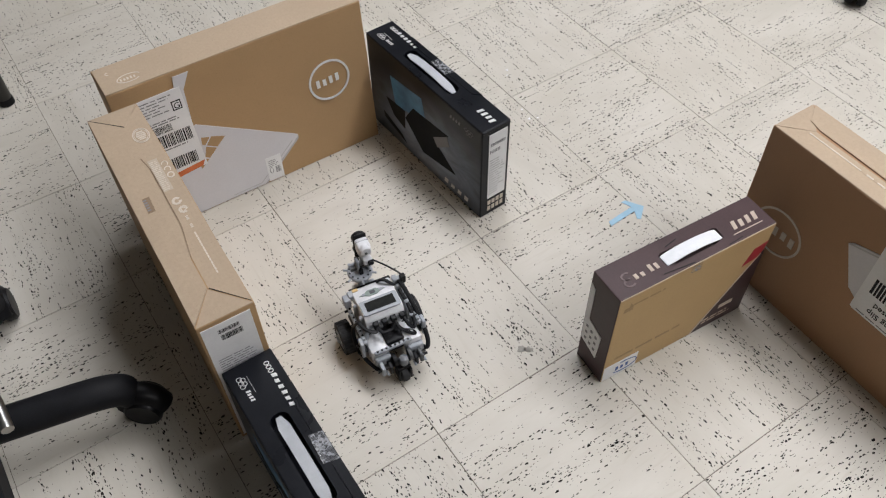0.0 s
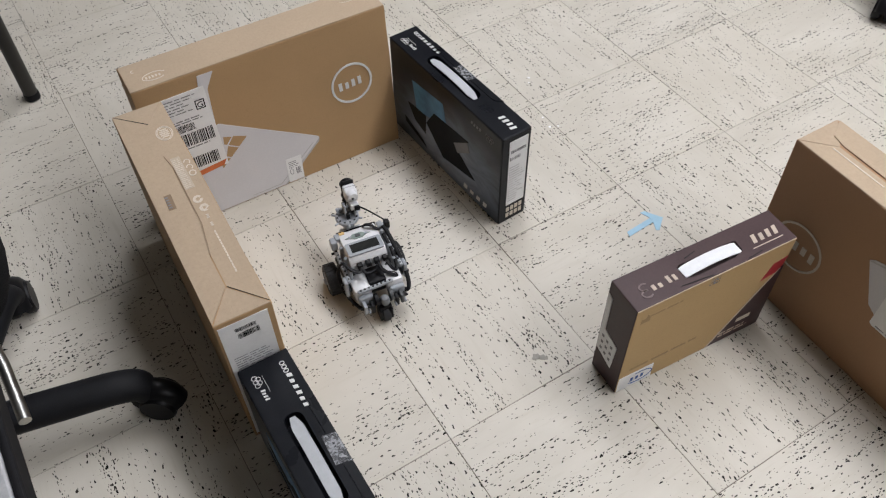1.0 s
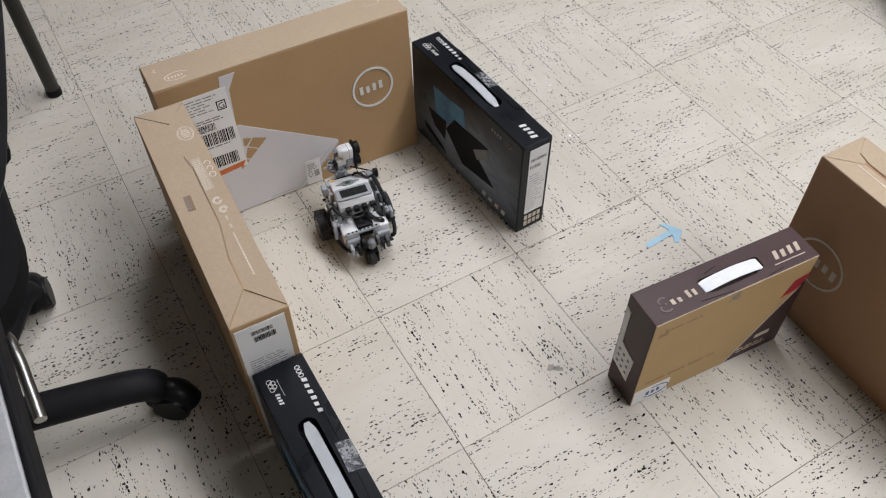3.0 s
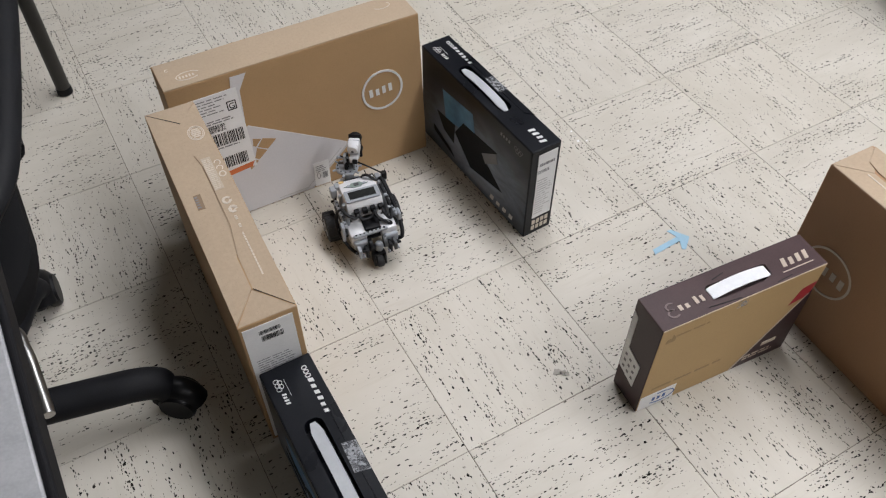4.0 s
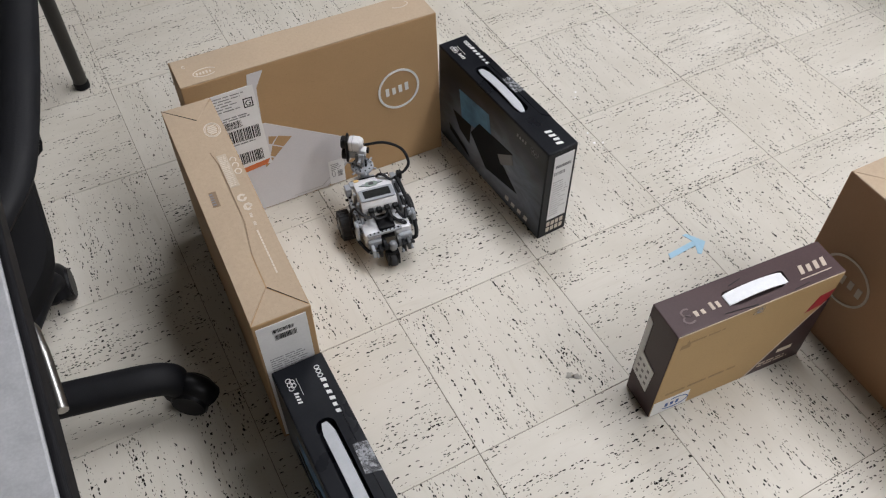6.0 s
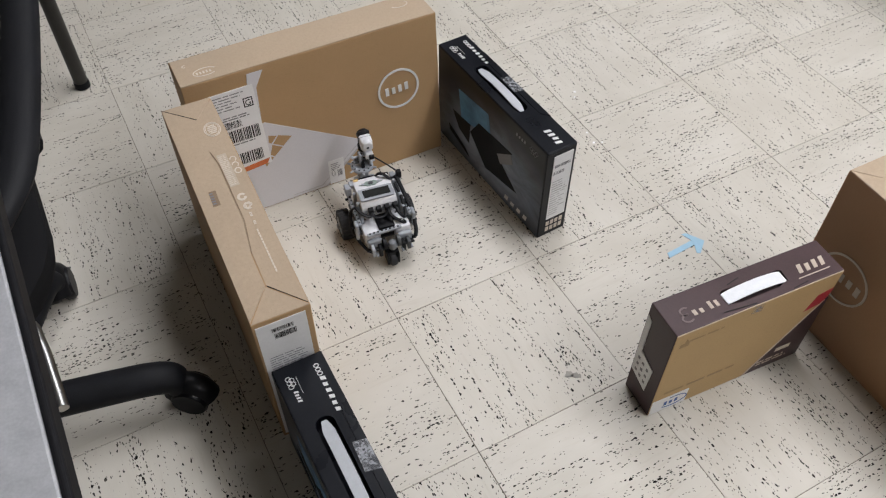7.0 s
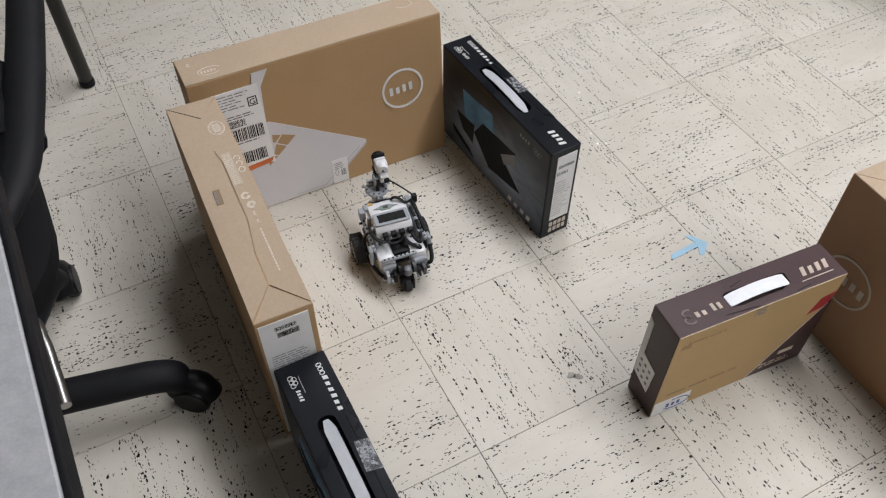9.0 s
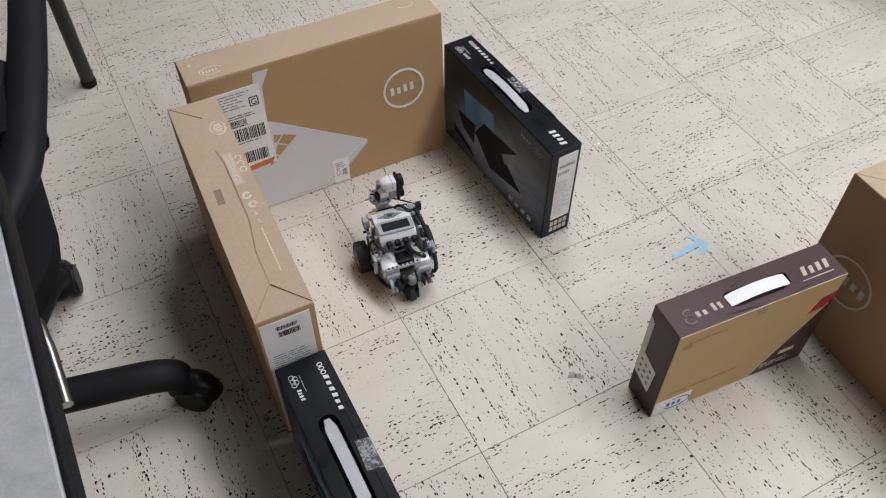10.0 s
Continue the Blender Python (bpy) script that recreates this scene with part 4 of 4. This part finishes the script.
        part("tyre", lathe(tyre, "x", 36), RUBBER, w, "black ribbed rubber tyre", smooth=True)
        bm = bmesh.new()
        for i in range(24):
            a = 2 * math.pi * i / 24
            add_box(bm, -.0105, .0105, -.0012, .0012, .0290, .0308, m=Matrix.Rotation(a, 4, "X"))
        part("tread", bm, RUBBER, w)
        bm = bmesh.new()
        for i in range(6):
            a = 2 * math.pi * i / 6
            add_box(bm, *sorted((s * .0098, s * .0122)), -.0022, .0022, .004, .0175, bevel=.0006, m=Matrix.Rotation(a, 4, "X"))
        part("spoke", bm, LIGHT_ABS, w)
        part("hub", rod((s * .010, 0, 0), (s * .0165, 0, 0), .0055, seg=12), LIGHT_ABS, w)
        wheels.append((w, s * .0635 - .0035))
    caster = part("caster_wheel", lathe([(.004, -.0075), (.0115, -.0078), (.0145, -.0050), (.0150, 0), (.0145, .0050), (.0115, .0078), (.004, .0075)], "x", 28), RUBBER, robot, "small black caster wheel", smooth=True)
    part("hub", rod((-.0086, 0, 0), (.0086, 0, 0), .0055, seg=12), DARK_ABS, caster)
    # cables, flat in section, from the ports in the brick's face
    for pts, r in (([(-.022, .052, .099), (-.016, .040, .092), (.000, .040, .091), (.008, .046, .095)], .0030),
                   ([(-.022, .052, .099), (-.026, .044, .094), (-.040, .050, .100), (-.050, .066, .104), (-.060, .066, .086), (-.060, .044, .058), (-.048, .014, .044), (-.034, -.006, .044)], .0036),
                   ([(.010, .052, .099), (.014, .038, .090), (.026, .030, .080), (.036, .026, .074), (.034, .036, .072), (.006, .046, .074), (-.012, .046, .074)], .0034),
                   ([(.026, .052, .099), (.030, .036, .092), (.038, .032, .084), (.043, .046, .090), (.042, .070, .106), (.038, .094, .117)], .0034),
                   ([(.044, .108, .121), (.047, .094, .116), (.051, .070, .102), (.056, .040, .078), (.055, .016, .058), (.049, .006, .050), (.044, .014, .046)], .0040),
                   ([(.008, .126, .106), (.012, .122, .122), (.022, .116, .124), (.034, .108, .116), (.048, .110, .118)], .0034)):
        part("cable", tube(pts, r, 10, 8, 0.62), CABLE, robot, smooth=True)
    part("plug", box(.046, .056, .104, .114, .114, .131, bevel=.0015), BLACK_ABS, robot)
    part("post", box(.036, .046, .100, .112, .090, .117, bevel=.0015), LIGHT_ABS, robot)
    # head mount
    part("head_mount", box(-.019, -.001, .138, .164, .086, .118, bevel=.002), LIGHT_ABS, robot)
    part("mount_beam", box(-.022, .002, .118, .150, .080, .090, bevel=.002), DARK_ABS, robot)
    part("head_axle", rod((-.010, .153, .104), (-.010, .153, .126), .0045, seg=12), BLACK_ABS, robot)
    part("head_arm", box(-.030, -.019, .136, .146, .096, .105, bevel=.002), WHITE_ABS, robot)
    part("head_arm", box(-.001, .010, .134, .144, .096, .105, bevel=.002), LIGHT_ABS, robot)
    # turning head; its own frame stands at the pivot
    head = part("sensor_head", lathe([(.006, -.003), (.020, -.003), (.0222, -.0015), (.0222, .0025), (.0205, .0045), (.0165, .0045), (.0155, .0025), (.006, .0025)], "z", 32), LIGHT_ABS, robot, "grey turntable with an ultrasonic sensor", smooth=True)
    # dark dots round the rim, again painted shade for its holes
    for i in range(12):
        a = 2 * math.pi * i / 12
        part("hole_shade_dot", rod((.0185 * math.cos(a), .0185 * math.sin(a), .003), (.0185 * math.cos(a), .0185 * math.sin(a), .0052), .0017, seg=8), BLACK_ABS, head)
    for a in (15, 75, 150, 205, 262, 330):
        x, y = .021 * math.cos(radians(a)), .021 * math.sin(radians(a))
        part("peg", rod((x, y, .0005), (x * 1.38, y * 1.38, .0005), .0021, seg=10), LIGHT_ABS, head)
    part("upright", box(-.0050, -.0005, -.006, .006, .002, .034, bevel=.0015), LIGHT_ABS, head)
    part("upright", box(.0135, .0180, -.006, .006, .002, .030, bevel=.0015), LIGHT_ABS, head)
    part("upright", box(-.0045, .0030, .004, .012, .002, .030, bevel=.0015), DARK_ABS, head)
    part("upright", box(-.0030, .0040, -.010, -.003, .002, .016, bevel=.0015), BLACK_ABS, head)
    for y, z in ((-.001, .012), (.002, .024)):
        part("cross_pin", rod((-.0165, y, z), (.0155, y, z), .0023, seg=10), DARK_ABS if z < .02 else LIGHT_ABS, head)
    for x in (-.0165, .0155):
        part("bush", rod((x - .002, .002, .024), (x + .002, .002, .024), .0036, seg=12), LIGHT_ABS, head)
    # the sensor, set off from the pivot: a white shell with a round grey back, and the two eyes on a black face one above the other
    part("sensor_shell", box(0.0035, 0.0265, .002, .026, .032, .057, bevel=.0042, segments=3), WHITE_ABS, head, "white ultrasonic sensor housing", smooth=True)
    part("shell_seam", box(0.0032, 0.0268, .0165, .0178, .0335, .0573, bevel=.0005), LIGHT_ABS, head)
    part("sensor_back", lathe([(.003, -.0030), (.0085, -.0024), (.0110, .0010), (.0112, .008)], "y", 24, Matrix.Translation((0.0145, 0, .0475))), WHITE_ABS, head, smooth=True)
    part("sensor_screw", rod((.0145, -.0040, .0455), (.0145, -.0024, .0455), .0026, seg=12), DARK_ABS, head)
    part("sensor_socket", box(0.0075, 0.0235, -.0075, .010, .0195, .0325, bevel=.002), WHITE_ABS, head)
    part("plug", box(0.0140, 0.0240, -.0125, -.0070, .0215, .0305, bevel=.0015), BLACK_ABS, head)
    part("sensor_bracket", box(0.0065, 0.0235, .010, .026, .012, .0325, bevel=.003), LIGHT_ABS, head)
    part("sensor_face", box(0.0028, 0.0272, .026, .0315, .004, .0615, bevel=.0028, segments=3), BLACK_ABS, head, "black sensor face", smooth=True)
    for z in (.019, .047):
        part("sensor_eye", lathe([(.0120, .029), (.0125, .0385), (.0105, .0398), (.0092, .0352)], "y", 24, Matrix.Translation((0.0150, 0, z))), BLACK_ABS, head, smooth=True)
    part("eye_glow", lathe([(.0070, .0347), (.0070, .0363), (.0045, .0367)], "y", 20, Matrix.Translation((0.0150, 0, .047))), EYE_RED, head, "red lit sensor eye", smooth=True)
    part("eye_mesh", lathe([(.0090, .0347), (.0090, .0367), (.0060, .0371)], "y", 20, Matrix.Translation((0.0150, 0, .019))), DARK_ABS, head, smooth=True)
    lead = part("sensor_cable", tube([(0, 0, 0), (-.005, .014, 0), (.001, .032, 0), (.028, .043, 0), (.062, .031, 0), (.088, .003, 0)], .0029, 8, 8, 0.55), CABLE, robot, "bent black sensor cable", smooth=True)
    return wheels, caster, head, lead


WHEELS, CASTER, HEAD, LEAD = build_robot()


# ---- furniture ----
def office_chair():
    """A five-star office chair; hub at the origin, first leg along +x."""
    thing = empty("office_chair", pose(-0.680, 0.074, 0, 0, 0, -11), "black office chair with a worn five-star caster base", "chair", "office chairs")
    part("hub", lathe([(.020, .055), (.036, .058), (.040, .095), (.030, .115), (.026, .118)], "z", 28), CHAIR_PLASTIC, thing, smooth=True)
    for i in range(5):
        a = radians(72 * i)
        r = Matrix.Rotation(a, 4, "Z")
        bm = tube([(.02, 0, .092), (.10, 0, .092), (.20, 0, .089), (.250, 0, .086), (.280, 0, .077), (.291, 0, .062)], lambda s: .031 - .003 * s, 16, 6, 0.82)
        bmesh.ops.transform(bm, matrix=r, verts=bm.verts[:])
        leg = part("leg", bm, CHAIR_PLASTIC, thing, "scuffed black nylon leg", smooth=True)
        turn = r @ Matrix.Translation((.296, -.004, 0)) @ Matrix.Rotation(radians(-25 + 48 * i), 4, "Z")
        for s in (-1, 1):
            bm = lathe([(.008, -.011), (.028, -.011), (.0315, -.006), (.0315, .005), (.026, .011), (.006, .012)], "y", 28, Matrix.Translation((.014, s * .015, .0315)))
            bmesh.ops.transform(bm, matrix=turn, verts=bm.verts[:])
            part("caster_wheel", bm, BLACK_ABS, leg, smooth=True)
        bm = bmesh.new()
        add_tube(bm, [(-.016, 0, .034), (-.004, 0, .052), (.014, 0, .056), (.032, 0, .046), (.040, 0, .030)], .0225, 14, 6)
        bmesh.ops.transform(bm, matrix=turn, verts=bm.verts[:])
        part("caster_hood", bm, BLACK_ABS, leg, smooth=True)
    part("gas_lift", rod((0, 0, .11), (0, 0, .40), .025, .020, 24), CHAIR_PLASTIC, thing, smooth=True)
    part("mechanism", box(-.09, .09, -.075, .075, .375, .410, bevel=.012), BLACK_ABS, thing, smooth=True)
    part("lever", tube([(.08, -.05, .392), (.165, -.070, .380), (.184, -.105, .372), (.196, -.155, .365), (.206, -.202, .360)], .0078, 12), CHROME, thing, "chromed height lever", smooth=True)
    up = Matrix.Rotation(radians(11), 4, "Z")

    def upper(name, bm, material, parent=thing, label=""):
        bmesh.ops.transform(bm, matrix=up, verts=bm.verts[:])
        return part(name, bm, material, parent, label, smooth=True)

    bm = bmesh.new()
    rows = []
    for grow, z in ((-.030, .405), (-.006, .412), (0, .430), (-.002, .452), (-.016, .466), (-.045, .472)):
        rows.append([bm.verts.new((x, y, z)) for x, y in rounded(-.245 - grow, .219 + grow, -.190 - grow, .300 + grow, .165 + grow, 8)])
    for a, b in zip(rows, rows[1:]):
        for k in range(len(a)):
            bm.faces.new((a[k], a[(k + 1) % len(a)], b[(k + 1) % len(a)], b[k]))
    bm.faces.new(rows[0])
    bm.faces.new(rows[-1])
    upper("seat", bm, FABRIC, thing, "black fabric seat cushion")
    for s in (-1, 1):
        arm = upper("armrest", tube([(s * .12, .015, .402), (s * .150, .060, .47), (s * .185, .070, .55), (s * .215, .030, .615), (s * .232, -.030, .640), (s * .232, -.100, .642)], lambda k: .026 + .010 * k, 14, 8, 0.7), CHAIR_PLASTIC, thing, "curved black plastic armrest")
        upper("arm_web", tube([(s * .222, .045, .648), (s * .214, .000, .650), (s * .204, -.060, .646), (s * .188, -.130, .636)], .032, 14, 8, 0.6), CHAIR_PLASTIC, arm)
        upper("arm_pad", tube([(s * .170, -.225, .630), (s * .206, -.185, .642), (s * .232, -.145, .650), (s * .251, -.080, .656), (s * .272, .020, .660), (s * .293, .140, .662), (s * .307, .250, .662), (s * .312, .330, .655)], .0230, 14, 8, 0.62), CHAIR_PLASTIC, arm)
    upper("back_post", tube([(-.10, 0, .39), (-.26, 0, .40), (-.30, 0, .48), (-.29, 0, .70)], .022, 12, 6, 0.6), CHAIR_PLASTIC)
    upper("backrest", box(-.30, -.245, -.21, .21, .55, .98, bevel=.025, segments=4), FABRIC, thing, "black fabric backrest")
    return thing


def desk(m, w, d, label, inset=0.06):
    thing = empty("desk", m, label, "table", "desks")
    part("tabletop", box(0, w, 0, d, .722, .750, bevel=.002), LAMINATE, thing, "speckled light grey laminate top")
    bm = bmesh.new()
    for a in ((-.007, 0, 0, d), (w, w + .007, 0, d), (-.007, w + .007, -.007, 0), (-.007, w + .007, d, d + .007)):
        add_box(bm, *a, .7215, .7495, bevel=.0028, segments=3)
    part("edge_strip", bm, EDGING, thing, "black rounded edge strip")
    for x, y in ((.06, .06), (w - inset, .06), (.06, d - .06), (w - inset, d - .06)):
        leg = part("leg", rod((x, y, .010), (x, y, .722), .0160, seg=20), STEEL_DARK, thing, smooth=True)
        part("foot", lathe([(.0145, 0), (.0178, .002), (.0178, .016), (.0165, .018)], "z", 20, Matrix.Translation((x, y, 0))), BLACK_ABS, leg, "black rubber foot", smooth=True)
    return thing


CHAIR = office_chair()
copy_thing(CHAIR, pose(1.755, 0.325, 0, 0, 0, 227 + 3))
desk(pose(-1.26, -1.62, 0), 0.8035, 1.45, "grey laminate desk with black edging at the chair", 0.40)
desk(pose(-1.80, 0.897, 0), 1.50, 0.75, "desk on dark tubular legs with black feet")


# ---- floor ----
def tape_arrow():
    m = Matrix.Translation((0.541, -0.1205, 0.0012))
    bm = plate([(-.005, -.0035), (.060, .0005), (.0505, -.0185), (.0575, -.0225), (.0845, -.0005), (.0640, .0330), (.0545, .0340), (.0625, .0125), (-.001, .0085)], m, 0.0004)
    tagged(part("tape_arrow", bm, BLUE_TAPE), "light blue tape arrow stuck on the floor tiles", "floor marking")
    rng = random.Random(3)
    bm = bmesh.new()
    for x, y, r in ((0.214, -.251, .009), (0.222, -.257, .007), (0.226, -.262, .005)):
        pts = [(x + r * rng.uniform(.6, 1.1) * math.cos(a * math.pi / 5), y + r * rng.uniform(.5, 1) * math.sin(a * math.pi / 5)) for a in range(10)]
        add_plate(bm, pts, Matrix.Translation((0, 0, .0008)), 0.0002)
    tagged(part("floor_stain", bm, surface("grey_scuff", (0.33, 0.31, 0.27), 0.6)), "small grey scuff on the vinyl tiles", "stain", kind="stuff")

    # tiny irregular white plates, flat on the tiles
    for x, y, r in ((.659, .388, .0035), (.648, .372, .0022), (.603, .256, .0030), (.597, .222, .0042), (.615, .214, .0026)):
        pts = [(x + r * rng.uniform(.5, 1.2) * math.cos(a * math.pi / 4), y + r * rng.uniform(.5, 1.2) * math.sin(a * math.pi / 4)) for a in range(8)]
        tagged(part("white_fleck", plate(pts, Matrix.Translation((0, 0, .0008)), 0.0003), PAPER), "tiny white fleck on the vinyl floor", "litter", "paper flecks")


tape_arrow()
S = 0.3048


def tiled_floor():
    x0, x1, y0, y1, _ = ROOM
    ground = tagged(part("floor", box(x0 - .12, x1 + .12, y0 - .12, y1 + .12, -.12, -.0015), GROUT), "cream speckled vinyl tile floor with thin dark seams", "floor", kind="structure")
    g = 0.0005
    bm = bmesh.new()
    add_box(bm, -S / 2 + g, S / 2 - g, -S / 2 + g, S / 2 - g, -.0014, 0.0)
    for v in bm.verts:
        if v.co.z > -.0005:
            v.co.x -= math.copysign(.0002, v.co.x)
            v.co.y -= math.copysign(.0002, v.co.y)
    me = bpy.data.meshes.new("tile")
    bmesh.ops.recalc_face_normals(bm, faces=bm.faces[:])
    bm.to_mesh(me)
    bm.free()
    me.materials.append(TILE)
    rng = random.Random(17)
    for i in range(-8, 12):
        for j in range(-6, 9):
            ob = new("tile", me)
            ob.parent = ground
            turn = (90 if (i + j) % 2 else 0) + rng.choice((0, 180))
            ob.matrix_basis = pose((i + .5) * S, (j + .5) * S, rng.uniform(-.0001, .0001), 0, 0, turn + rng.uniform(-.12, .12))
    rest = bmesh.new()
    for i in range(-14, 21):
        for j in range(-15, 21):
            if -8 <= i < 12 and -6 <= j < 9:
                continue
            add_box(rest, i * S + g, (i + 1) * S - g, j * S + g, (j + 1) * S - g, -.0014, 0)
    tagged(part("outer_tiles", rest, TILE, ground), kind="stuff")


tiled_floor()


# ---- movement ----
TRACK = [(0, .0120, -.1779), (0.5, .0215, -.1050), (1.0, .0312, -.0302), (1.5, .0414, .0430), (1.95, .0510, .1110), (2.1, .0528, .1268),
         (8.25, .0527, .1268), (8.5, .0505, .1065), (9.0, .0447, .0586), (9.2, .0410, .0395), (9.3, .0400, .0360), (10.0, .0400, .0360)]
YAW = [(0, 0), (2.1, 0), (2.2, -20), (2.3, -50), (2.4, -78), (2.5, -86), (3.75, -86), (3.9, -52), (4.0, -25), (4.1, 2), (4.2, 32), (4.3, 62), (4.4, 88),
       (4.5, 106), (4.6, 110), (5.8, 110), (6.0, 65), (6.2, 20), (6.3, 0), (9.25, 0), (9.4, -40), (9.5, -74), (9.6, -86), (10.0, -86)]


def at_time(rows, t):
    for a, b in zip(rows, rows[1:]):
        if a[0] <= t <= b[0]:
            k = (t - a[0]) / (b[0] - a[0])
            return [p + (q - p) * k for p, q in zip(a[1:], b[1:])]
    return list(rows[-1][1:])


def lead_pose(yaw):
    """The sensor cable hangs between its fixed plug and the turning socket."""
    plug, c, s = Vector((.050, .109, .124)), math.cos(radians(yaw)), math.sin(radians(yaw))
    socket = Vector((.019 * c + .011 * s - .010, .153 + .019 * s - .011 * c, .149))
    k = max(0.0, min(1.0, yaw / 100))
    swell = Vector((.35, .6, -.7)).lerp(Vector((.75, .1, .75)), k)
    x = (socket - plug).normalized()
    y = (swell - x * swell.dot(x)).normalized()
    z = x.cross(y)
    return Matrix(((x.x, y.x, z.x, plug.x), (x.y, y.y, z.y, plug.y), (x.z, y.z, z.z, plug.z), (0, 0, 0, 1)))


def motions():
    times = [i / 10 for i in range(101)]
    walk(robot, [(t, pose(*at_time(TRACK, t), 0, 0, 0, HEADING)) for t in times])
    ahead = Vector((-math.sin(radians(HEADING)), math.cos(radians(HEADING))))
    gone = [Vector(at_time(TRACK, t)).dot(ahead) for t in times]
    for w, x in WHEELS:
        walk(w, [(t, pose(x, .098, .0305, -math.degrees((d - gone[0]) / .0305))) for t, d in zip(times, gone)])
    half = range(0, 101)
    walk(CASTER, [(times[i], pose(0, -.004, .0152, -math.degrees((gone[i] - gone[0]) / .0305))) for i in half])
    walk(HEAD, [(t, pose(-.010, .153, .123, 0, 0, at_time(YAW, t)[0])) for t in times])

    walk(LEAD, [(t, lead_pose(at_time(YAW, t)[0])) for t in times])


motions()
